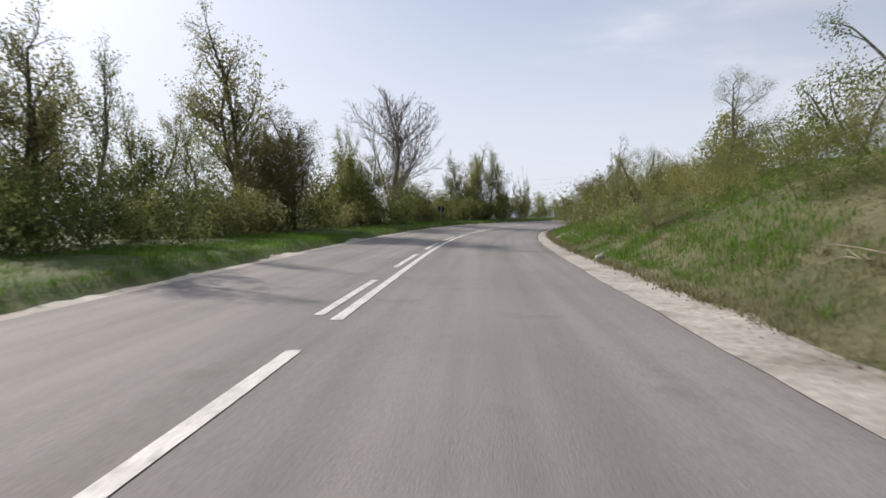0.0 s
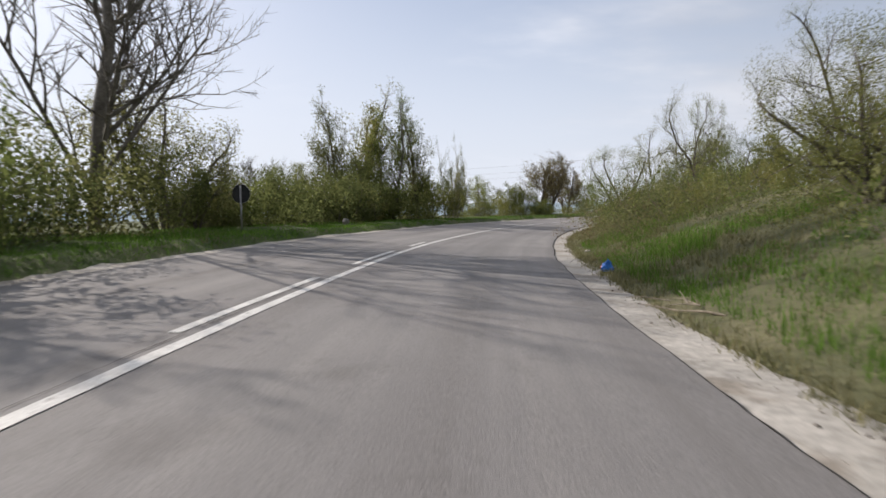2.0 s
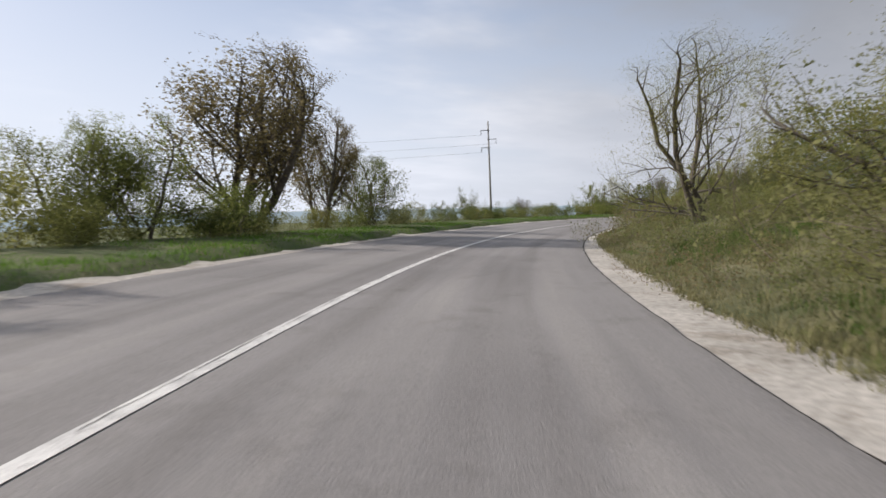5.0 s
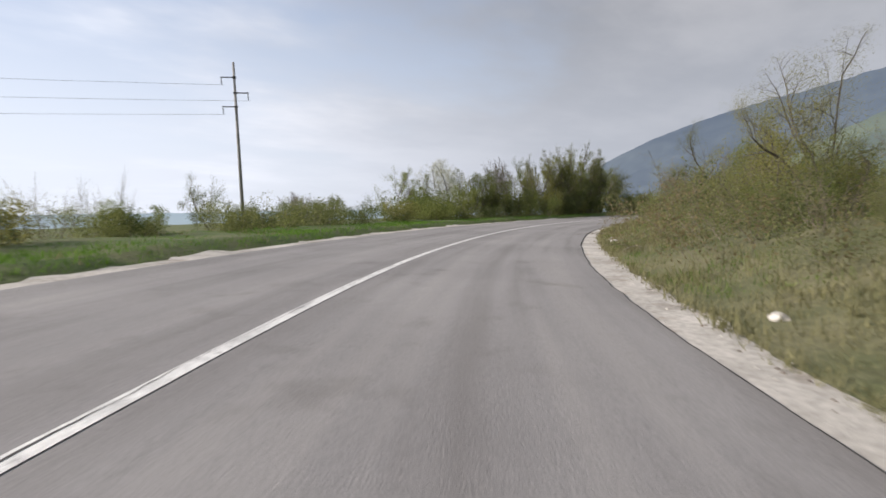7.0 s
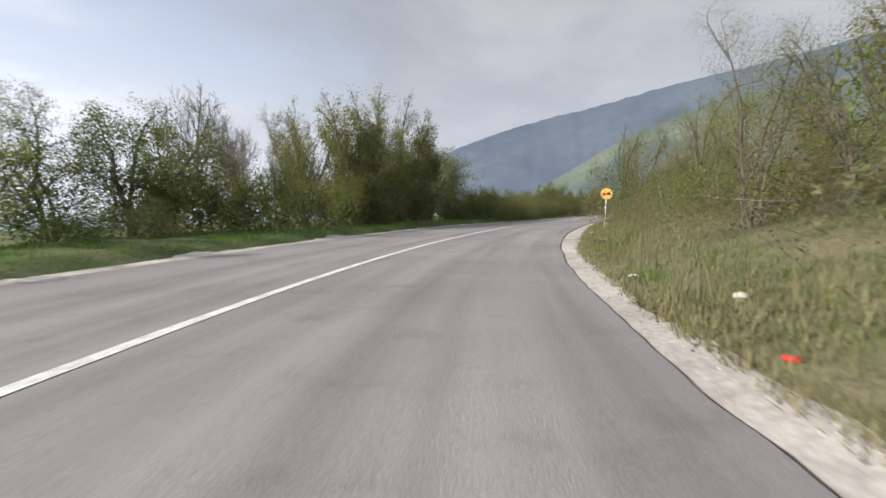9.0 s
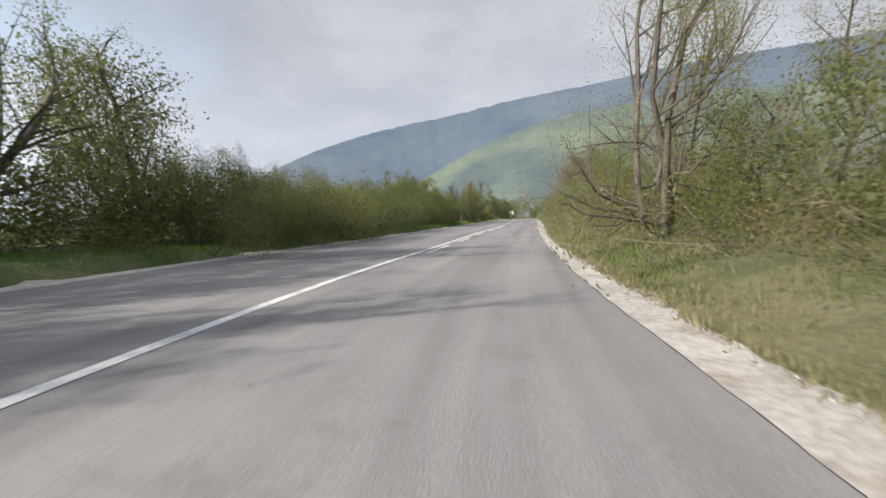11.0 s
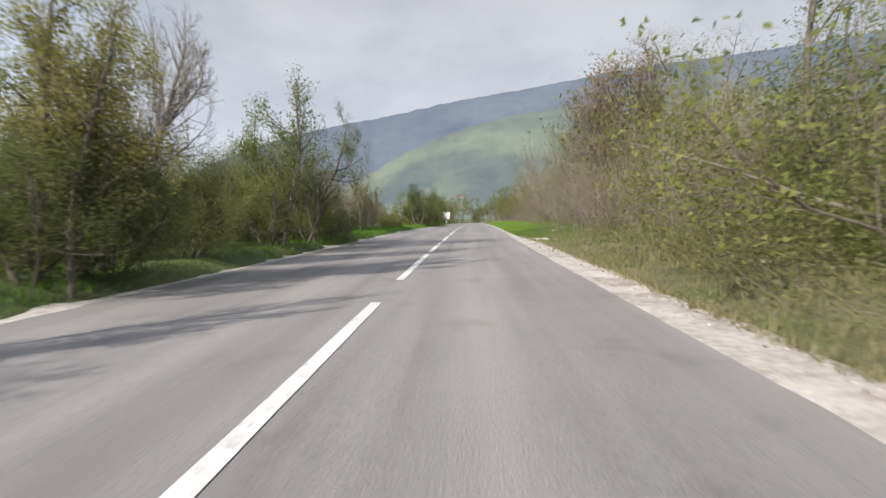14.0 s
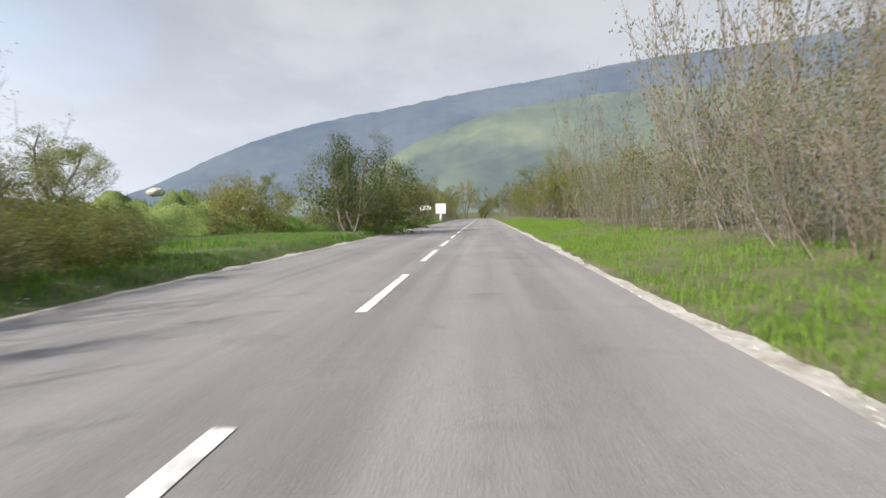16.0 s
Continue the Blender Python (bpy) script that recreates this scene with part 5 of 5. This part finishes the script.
POLE_X, POLE_Y = 76.1, 156.4
POLE_TALL = 16.5 - ground_at(POLE_X, POLE_Y)
power_pole(POLE_X, POLE_Y, POLE_TALL, -35, -0.8)
FAR_POLE = (-80.0, 208.0)
power_pole(*FAR_POLE, POLE_TALL, -35, 0.0)


def cable(a, b, sag):
    cu = bpy.data.curves.new("power_cable", "CURVE")
    cu.dimensions, cu.bevel_depth = "3D", 0.012
    sp = cu.splines.new("POLY")
    sp.points.add(24)
    for i in range(25):
        u = i / 24
        p = Vector(a).lerp(Vector(b), u)
        sp.points[i].co = (p.x, p.y, p.z - sag * 4 * u * (1 - u), 1)
    cu.materials.append(DARK_STEEL)
    return tagged(new("power_cable", cu), "thin sagging overhead power line", "cable", "power cables")


pz, fz = ground_at(POLE_X, POLE_Y), ground_at(*FAR_POLE)
for dz, side in ((2.2, -1), (3.7, 1), (5.05, -1)):
    off = Vector((math.cos(radians(-35)), math.sin(radians(-35)), 0)) * 1.2 * side
    cable(Vector((POLE_X, POLE_Y, pz + POLE_TALL - dz)) + off, Vector((*FAR_POLE, fz + POLE_TALL - dz)) + off, 2.2)


def round_sign(x, y, turn, centre, r, face_mat, back_mat, post_mat, label, lean=0.0, scene_on_it=False):
    sign = stand("road_sign", x, y, None, turn, label, "road sign", "road signs")
    sign.matrix_world = sign.matrix_world @ Matrix.Rotation(radians(lean), 4, "Y")
    bm = bmesh.new()
    tube(bm, (0, 0.04, -0.3), (0, 0.04, centre + r * 0.85), 0.03, 0.03, 10)
    part("post", bm, post_mat, sign, smooth=True)
    bm = bmesh.new()
    disc(bm, r, 0.012, (0, 0.0, centre))
    bmesh.ops.bevel(bm, geom=[e for e in bm.edges if not e.is_boundary and len(e.link_faces) == 2 and e.calc_face_angle(0) > 1], offset=0.003, segments=1, affect="EDGES")
    plate = part("plate", bm, face_mat, sign)
    bm = bmesh.new()
    disc(bm, r * 0.985, 0.004, (0, 0.009, centre))
    part("backing", bm, back_mat, plate)
    if scene_on_it:
        bm = bmesh.new()
        box(bm, (r * 0.62, 0.004, r * 0.26), (-r * 0.36, -0.009, centre - r * 0.05), None, 0.001)
        box(bm, (r * 0.34, 0.004, r * 0.16), (-r * 0.36, -0.009, centre + r * 0.12), None, 0.001)
        part("car_symbol", bm, RED, plate, "worn dark red car shape")
        bm = bmesh.new()
        box(bm, (r * 0.62, 0.004, r * 0.26), (r * 0.40, -0.009, centre - r * 0.05), None, 0.001)
        box(bm, (r * 0.34, 0.004, r * 0.16), (r * 0.40, -0.009, centre + r * 0.12), None, 0.001)
        part("car_symbol", bm, BLACK, plate, "worn black car shape")
        bm = bmesh.new()
        box(bm, (r * 1.75, 0.004, r * 0.10), (0, -0.012, centre), Matrix.Rotation(radians(-32), 4, "Y"), 0.001)
        part("stripe", bm, BLACK, plate, "thin dark slanting stripe")
    return sign


SIGN_B, SIGN_Y, SIGN_W = (-0.10, 51.4), (109.03, 124.68), near(372, 6.3)
round_sign(SIGN_B[0], SIGN_B[1], 180 - 12, 1.84 - ground_at(*SIGN_B), 0.31, SIGN_WHITE, SIGN_BACK, STEEL, "round road sign seen from its dark grey back")
round_sign(SIGN_Y[0], SIGN_Y[1], -84, 1.89 - ground_at(*SIGN_Y), 0.30, SIGN_YELLOW, SIGN_BACK, SIGN_WHITE, "round yellow sign on a leaning white post", 5.0, True)


def arrow_sign(x, y, turn):
    """A tall white board on a thick foot, with a direction board beside it."""
    sign = stand("road_sign", x, y, None, turn, "upright white board on a short white post", "road sign", "road signs")
    bm = bmesh.new()
    box(bm, (1.5, 0.06, 1.5), (0, 0, 1.75), None, 0.02)
    part("board", bm, SIGN_WHITE, sign)
    bm = bmesh.new()
    tube(bm, (0, 0, -0.3), (0, 0, 1.02), 0.22, 0.18, 12)
    part("post", bm, SIGN_WHITE, sign, smooth=True)
    return sign


def direction_sign(x, y, turn):
    sign = stand("direction_sign", x, y, None, turn, "white arrow-shaped direction board on thin posts", "road sign", "road signs")
    bm = bmesh.new()
    pts = [(-0.85, 1.5), (0.6, 1.5), (0.9, 1.85), (0.6, 2.2), (-0.85, 2.2)]
    front = [bm.verts.new((px, -0.015, pz_)) for px, pz_ in pts]
    back = [bm.verts.new((px, 0.015, pz_)) for px, pz_ in pts]
    bm.faces.new(front), bm.faces.new(back[::-1])
    for k in range(5):
        bm.faces.new((front[k], back[k], back[(k + 1) % 5], front[(k + 1) % 5]))
    bmesh.ops.recalc_face_normals(bm, faces=bm.faces)
    board = part("board", bm, SIGN_WHITE, sign)
    bm = bmesh.new()
    box(bm, (1.0, 0.006, 0.12), (-0.1, -0.02, 1.85), None, 0.001)
    part("lettering_bar", bm, BLACK, board, "dark bar of unreadable lettering")
    for px in (-0.5, 0.4):
        bm = bmesh.new()
        tube(bm, (px, 0.045, -0.3), (px, 0.045, 2.2), 0.03, 0.03, 8)
        part("post", bm, STEEL, sign, smooth=True)
    return sign


arrow_sign(SIGN_W[0], SIGN_W[1], -90)
direction_sign(SIGN_W[0] + 1.0, SIGN_W[1] + 2.3, -90)


def stone(name, x, y, size, mat, seed, label, category, flat=0.6, group="", sink=0.25):
    r = random.Random(seed)
    bm = bmesh.new()
    bmesh.ops.create_icosphere(bm, subdivisions=2, radius=size)
    for v in bm.verts:
        k = 1 + 0.28 * noise.noise(v.co * (1.7 / size) + Vector((seed, 0, 0))) + 0.12 * noise.noise(v.co * (4.5 / size) + Vector((0, seed, 0)))
        v.co = Vector((v.co.x * k * r.uniform(0.97, 1.03), v.co.y * k * 0.8, v.co.z * k * flat))
    ob = part(name, bm, mat)
    ob.matrix_world = Matrix.Translation((x, y, ground_at(x, y) + size * flat * (1 - sink * 2))) @ Matrix.Rotation(r.uniform(0, 6), 4, "Z")
    return tagged(ob, label, category, group)


HEAPS = [(238.3, 142.2, 10.3, 1.9, True), (241.0, 138.7, 6.3, 1.1, True), (230.8, 145.0, 10.3, 1.7, False), (248.6, 140.4, 5.8, 1.0, False), (224.5, 141.8, 11.0, 2.0, False)]
# pale stones and litter on the right shoulder
for k, (s, d, size) in enumerate([(14.8, -2.73, 0.13), (15.8, -2.96, 0.08), (28.6, -2.69, 0.13), (30.6, -3.0, 0.12), (32.5, -2.33, 0.07), (49.3, -2.24, 0.09), (76.0, -2.42, 0.11), (76.9, -2.60, 0.07), (78.6, -2.78, 0.09), (124.4, -2.69, 0.12), (139.7, -2.60, 0.16), (141.5, -2.51, 0.08), (157.7, -2.33, 0.07), (161.2, -2.78, 0.1), (183.2, -2.60, 0.12), (189.9, -3.23, 0.2), (224.9, -3.94, 0.1), (229.8, -4.12, 0.16), (232.9, -4.39, 0.1), (245.9, -4.30, 0.12), (272.2, -3.49, 0.1), (273.1, -3.14, 0.14), (273.3, -2.9, 0.14), (273.8, -3.1, 0.1), (274.1, -2.8, 0.08), (273.0, -3.2, 0.11), (190.7, -4.4, 0.16), (116.4, -2.3, 0.1), (30.0, -2.9, 0.12), (30.5, -3.1, 0.07), (279.0, 8.9, 0.3), (277.5, 9.6, 0.22)]):
    stone("stone", *near(s, d), size, ROCK, 100 + k, "pale limestone lump lying on the road shoulder", "stone", 0.55, "shoulder stones")
stone("stone", *near(58.2, 8.7), 0.22, CONCRETE, 140, "squat grey kerb stone standing in the grass", "stone", 0.9, "", 0.15)


def gravel(name, s0, s1, edge, spread, count, mat, label, seed, size=0.016):
    rng = np.random.default_rng(seed)
    s = rng.uniform(s0, s1, count)
    d = edge(s) + spread * rng.normal(0, 0.5, count)
    x, y = at(s, d)
    z = height(s, d) - 0.025
    verts, faces = [], []
    shape = [(1, 0, 0), (-0.4, 0.9, 0), (-0.6, -0.8, 0), (0.1, 0.1, 0.8)]
    for i in range(count):
        q, a = size * rng.uniform(0.5, 1.8), rng.uniform(0, 6.3)
        c, w = math.cos(a), math.sin(a)
        b = len(verts)
        for px, py, pz_ in shape:
            verts.append((x[i] + q * (px * c - py * w), y[i] + q * (px * w + py * c), z[i] + q * pz_))
        faces += [(b, b + 1, b + 3), (b + 1, b + 2, b + 3), (b + 2, b, b + 3)]
    return tagged(sheet(name, verts, faces, mat), label, "gravel", kind="stuff")


gravel("gravel", R0, 369, lambda s: right_edge(s) + 0.15, 0.35, 6000, ROCK, "loose pale limestone chips along the shoulder", 31)
gravel("gravel", R0, 369, lambda s: RIGHT(s) - 0.35 * PALE_R(s), 0.5, 1500, CRACKED_EDGE, "small dark crumbs of asphalt on the shoulder", 32, 0.008)
gravel("dead_leaves", R0, 277, lambda s: right_edge(s) - 0.25, 0.5, 30000, DEAD_LITTER, "brown dead leaves and twigs where the shoulder ends", 33, 0.018)
gravel("gravel", R0, 369, lambda s: LEFT(s) + 0.5 * PALE_L(s), 0.3, 3500, ROCK, "loose pale chips along the far edge", 34, 0.018)


def bag(x, y):
    bm = bmesh.new()
    bmesh.ops.create_icosphere(bm, subdivisions=3, radius=0.12)
    for v in bm.verts:
        k = 1 + 0.45 * noise.noise(v.co * 12) + 0.25 * noise.noise(v.co * 30)
        neck = max(0, v.co.z / 0.12)
        v.co = Vector((v.co.x * k * (1 - 0.55 * neck), v.co.y * k * (1 - 0.45 * neck), v.co.z * k * (1.35 if v.co.z > 0 else 0.75)))
    ob = part("plastic_bag", bm, BLUE)
    ob.matrix_world = Matrix.Translation((x, y, ground_at(x, y) + 0.07))
    return tagged(ob, "crumpled blue plastic bag dumped on the shoulder", "bag")


bag(*near(44.0, -2.1))


def white_bag(x, y):
    thing = stand("plastic_bag", x, y, None, 20, "torn white plastic bag with red print caught in the grass", "bag")
    bm = bmesh.new()
    bmesh.ops.create_icosphere(bm, subdivisions=3, radius=0.12)
    for v in bm.verts:
        k = 1 + 0.5 * noise.noise(v.co * 8 + Vector((5, 0, 0))) + 0.3 * noise.noise(v.co * 20)
        v.co = Vector((v.co.x * k * 1.2, v.co.y * k * 0.7, v.co.z * k * 1.25 + 0.2))
    body = part("body", bm, LITTER_WHITE, thing)
    bm = bmesh.new()
    box(bm, (0.10, 0.02, 0.08), (-0.03, -0.085, 0.2), Matrix.Rotation(0.3, 4, "Y"), 0.004)
    part("print", bm, RED, body, "patch of red print")
    return thing


def drink_can(x, y, turn):
    can = stand("drink_can", x, y, ground_at(x, y) + 0.02, turn, "dented red drink can lying on its side", "can")
    bm = bmesh.new()
    tube(bm, (-0.06, 0, 0), (-0.05, 0, 0), 0.026, 0.033, 14)
    tube(bm, (-0.05, 0, 0), (0.05, 0, 0.004), 0.033, 0.032, 14)
    tube(bm, (0.05, 0, 0.004), (0.06, 0, 0.004), 0.032, 0.026, 14)
    part("body", bm, RED, can, smooth=True)
    bm = bmesh.new()
    tube(bm, (0.0595, 0, 0.004), (0.063, 0, 0.004), 0.025, 0.025, 14)
    part("lid", bm, STEEL, can, "bare metal lid")


white_bag(*near(113.4, -2.55))
drink_can(*near(44.7, -2.1), 30)
drink_can(*near(158.9, -2.2), 70)
for k, (s, d) in enumerate([(44.3, -2.2), (116.9, -2.15), (117.8, -2.9), (142.4, -2.6), (164.3, -2.25), (237.6, -4.9), (279.0, -4.3), (268.0, -3.9), (258.0, -4.7)]):
    bm = bmesh.new()
    bmesh.ops.create_grid(bm, x_segments=6, y_segments=6, size=0.07)
    for v in bm.verts:
        v.co.z = 0.05 * noise.noise(v.co * 22 + Vector((k * 3, 0, 0))) + 0.03
    bmesh.ops.solidify(bm, geom=bm.faces[:], thickness=0.004)
    ob = part("litter_paper", bm, LITTER_WHITE)
    lx, ly = near(s, d)
    ob.matrix_world = Matrix.Translation((lx, ly, ground_at(lx, ly) + 0.03)) @ Matrix.Rotation(k * 1.3, 4, "Z")
    tagged(ob, "crumpled white scrap of litter on the verge", "litter", "scraps of litter")


def log(x, y, length, r, turn):
    ob = stand("log", x, y, None, turn, "short sawn log lying in the grass", "log", "sawn logs")
    bm = bmesh.new()
    rings = []
    for i in range(5):
        ring = []
        for k in range(14):
            a = k * math.tau / 14
            q = r * (1 + 0.09 * noise.noise((math.cos(a) * 2, math.sin(a) * 2, i * 0.7 + x)))
            ring.append(bm.verts.new((length * (i / 4 - 0.5), q * math.cos(a), r * 0.85 + q * math.sin(a))))
        rings.append(ring)
    for i in range(4):
        for k in range(14):
            bm.faces.new((rings[i][k], rings[i][(k + 1) % 14], rings[i + 1][(k + 1) % 14], rings[i + 1][k]))
    bmesh.ops.recalc_face_normals(bm, faces=bm.faces)
    part("bark", bm, BARK, ob, smooth=True)
    for e in (-0.5, 0.5):
        bm = bmesh.new()
        tube(bm, (length * e * 0.995, 0, r * 0.85), (length * e * 1.004, 0, r * 0.85), r * 0.95, r * 0.95, 14)
        part("cut_end", bm, CUT_WOOD, ob, "pale sawn end")


CUT_WOOD = material("cut_wood", two_scale((0.38, 0.30, 0.18), (0.55, 0.45, 0.30), 6, 40), 0.8)
log(*near(114.8, -4.3), 0.5, 0.07, 60)
log(*near(115.3, -4.6), 0.6, 0.08, 75)


def fallen_branch(x, y, length, turn, seed):
    r = random.Random(seed)
    cu = bpy.data.curves.new("fallen_branch", "CURVE")
    cu.dimensions, cu.bevel_depth, cu.bevel_resolution = "3D", 0.014, 1
    for b in range(5):
        sp = cu.splines.new("POLY")
        sp.points.add(6)
        p = Vector((0, 0, 0.05)) if b == 0 else Vector((length * r.uniform(0.2, 0.7), 0, 0.12))
        d = Vector((1, r.uniform(-0.15, 0.15), 0.18)) if b == 0 else Vector((0.8, r.uniform(-0.8, 0.8), r.uniform(-0.05, 0.35)))
        step = length / 6 * (1 if b == 0 else 0.45)
        for i in range(7):
            sp.points[i].co, sp.points[i].radius = (*p, 1), (1.2 - 0.15 * i) * (1 if b == 0 else 0.55)
            d += Vector((0, r.gauss(0, 0.12), -0.06 + r.gauss(0, 0.05)))
            p = p + d.normalized() * step
            p.z = max(p.z, 0.02)
    cu.materials.append(DEAD_WOOD)
    ob = new("fallen_branch", cu)
    ob.matrix_world = Matrix.Translation((x, y, ground_at(x, y))) @ Matrix.Rotation(radians(turn), 4, "Z")
    return tagged(ob, "dry grey fallen branch on the verge", "branch", "fallen branches")


DEAD_WOOD = material("dead_wood", two_scale((0.20, 0.17, 0.13), (0.34, 0.29, 0.23), 6, 40), 0.9)
for k, (s, d, ln, tn) in enumerate([(5.0, -4.12, 1.8, 100), (29.4, -3.05, 1.4, 140), (34.4, -2.69, 1.5, 60), (38.8, -2.42, 1.2, 110), (78.6, -2.96, 2, 20), (84.5, -3.76, 2.4, 200), (135.4, -3.05, 2, 190), (145.2, -2.69, 1.8, 160), (172.8, -2.87, 2.2, 150), (177.1, -3.23, 2.4, 200), (226.2, -4.12, 1.6, 170), (249.7, -4.66, 2.2, 160), (259.7, -4.84, 2, 200), (282.5, -4.84, 2.2, 150), (287.6, -5.20, 2.4, 190), (292.7, -5.02, 2, 130)]):
    fallen_branch(*near(s, d), ln, tn, 50 + k)


def heap(x, y, wide, tall, seed, rocky):
    """A mound of dumped earth grown over with grass, with a bare limestone top."""
    ob = stand("earth_heap", x, y, ground_at(x, y) - 0.1, 0, "grassed-over heap of dumped earth", "heap", "earth heaps")
    bm = bmesh.new()
    bmesh.ops.create_grid(bm, x_segments=26, y_segments=26, size=wide / 2)
    for v in bm.verts:
        r = math.hypot(v.co.x, v.co.y) / (wide / 2)
        v.co.z = tall * max(0.0, 1 - r * r) ** 1.3 * (0.9 + 0.8 * noise.noise((v.co.x * 0.8, v.co.y * 0.8, seed))) + 0.22 * noise.noise((v.co.x * 1.7, v.co.y * 1.7, seed)) * (r < 1) - 0.12 * (r > 1)
    part("mound", bm, HEAP_GRASS, ob, smooth=True)
    mesh = ob.children[0].data
    top = max(v.co.z for v in mesh.vertices)
    # turf: blades standing on the mound
    rng = random.Random(seed)
    verts, faces = [], []
    for poly in mesh.polygons:
        c = poly.center
        if math.hypot(c.x, c.y) > wide * 0.5:
            continue
        for _ in range(6):
            px, py, a, h = c.x + rng.gauss(0, 0.14), c.y + rng.gauss(0, 0.14), rng.uniform(0, 6.3), rng.uniform(0.12, 0.38)
            k = len(verts)
            ux, uy = math.cos(a), math.sin(a)
            verts += [(px - uy * 0.015, py + ux * 0.015, c.z - 0.05), (px + uy * 0.015, py - ux * 0.015, c.z - 0.05), (px + ux * h * 0.4, py + uy * h * 0.4, c.z + h)]
            faces.append((k, k + 1, k + 2))
    tagged(sheet("turf", verts, faces, GRASS if seed % 2 > 0.6 else GRASS_DULL, ob), "rough grass", kind="stuff")
    if rocky:
        bm = bmesh.new()
        bmesh.ops.create_icosphere(bm, subdivisions=2, radius=0.4)
        for v in bm.verts:
            v.co *= 1 + 0.35 * noise.noise(v.co * 3 + Vector((seed, 0, 0)))
            v.co.z *= 0.6
            v.co.z += top - 0.22
        part("rock", bm, ROCK, ob, "pale bare limestone block")
    return ob


for x, y, w, h, rocky in HEAPS:
    heap(x, y, w, h, x * 0.37, rocky)


# ---- far village ----
def house(x, y, z, w, l, h, turn):
    ob = stand("house", x, y, z, turn, "small pale village house with a red roof", "house", "village houses")
    bm = bmesh.new()
    box(bm, (w, l, h), (0, 0, h / 2), None, 0.05)
    wall = part("wall", bm, WALL_PALE, ob)
    bm = bmesh.new()
    e, rise = 0.5, w * 0.33
    v = [bm.verts.new(p) for p in ((-w / 2 - e, -l / 2 - e, h), (w / 2 + e, -l / 2 - e, h), (0, -l / 2 - e, h + rise), (-w / 2 - e, l / 2 + e, h), (w / 2 + e, l / 2 + e, h), (0, l / 2 + e, h + rise))]
    for f in ((0, 1, 2), (3, 5, 4), (0, 2, 5, 3), (1, 4, 5, 2), (0, 3, 4, 1)):
        bm.faces.new([v[i] for i in f])
    bmesh.ops.recalc_face_normals(bm, faces=bm.faces)
    part("roof", bm, ROOF_RED, ob)
    for side in (-1, 1):
        for k in (-1, 1):
            bm = bmesh.new()
            box(bm, (0.08, 1.1, 1.2), (side * (w / 2 + 0.02), k * l * 0.25, h * 0.55), None, 0.02)
            part("window", bm, BLACK, wall, "dark window")
    return ob


village_rng = random.Random(9)
spur_rise = table(SPUR)
for k in range(3):
    hx, hy, hz = slope(spur_rise, village_rng.uniform(-1.3, 0.5), village_rng.uniform(1372, 1395), 1250, 2000, 8.0, 60)
    house(hx, hy, hz - 2, village_rng.uniform(5, 7), village_rng.uniform(7, 9), village_rng.uniform(3.5, 4.5), village_rng.uniform(0, 180))
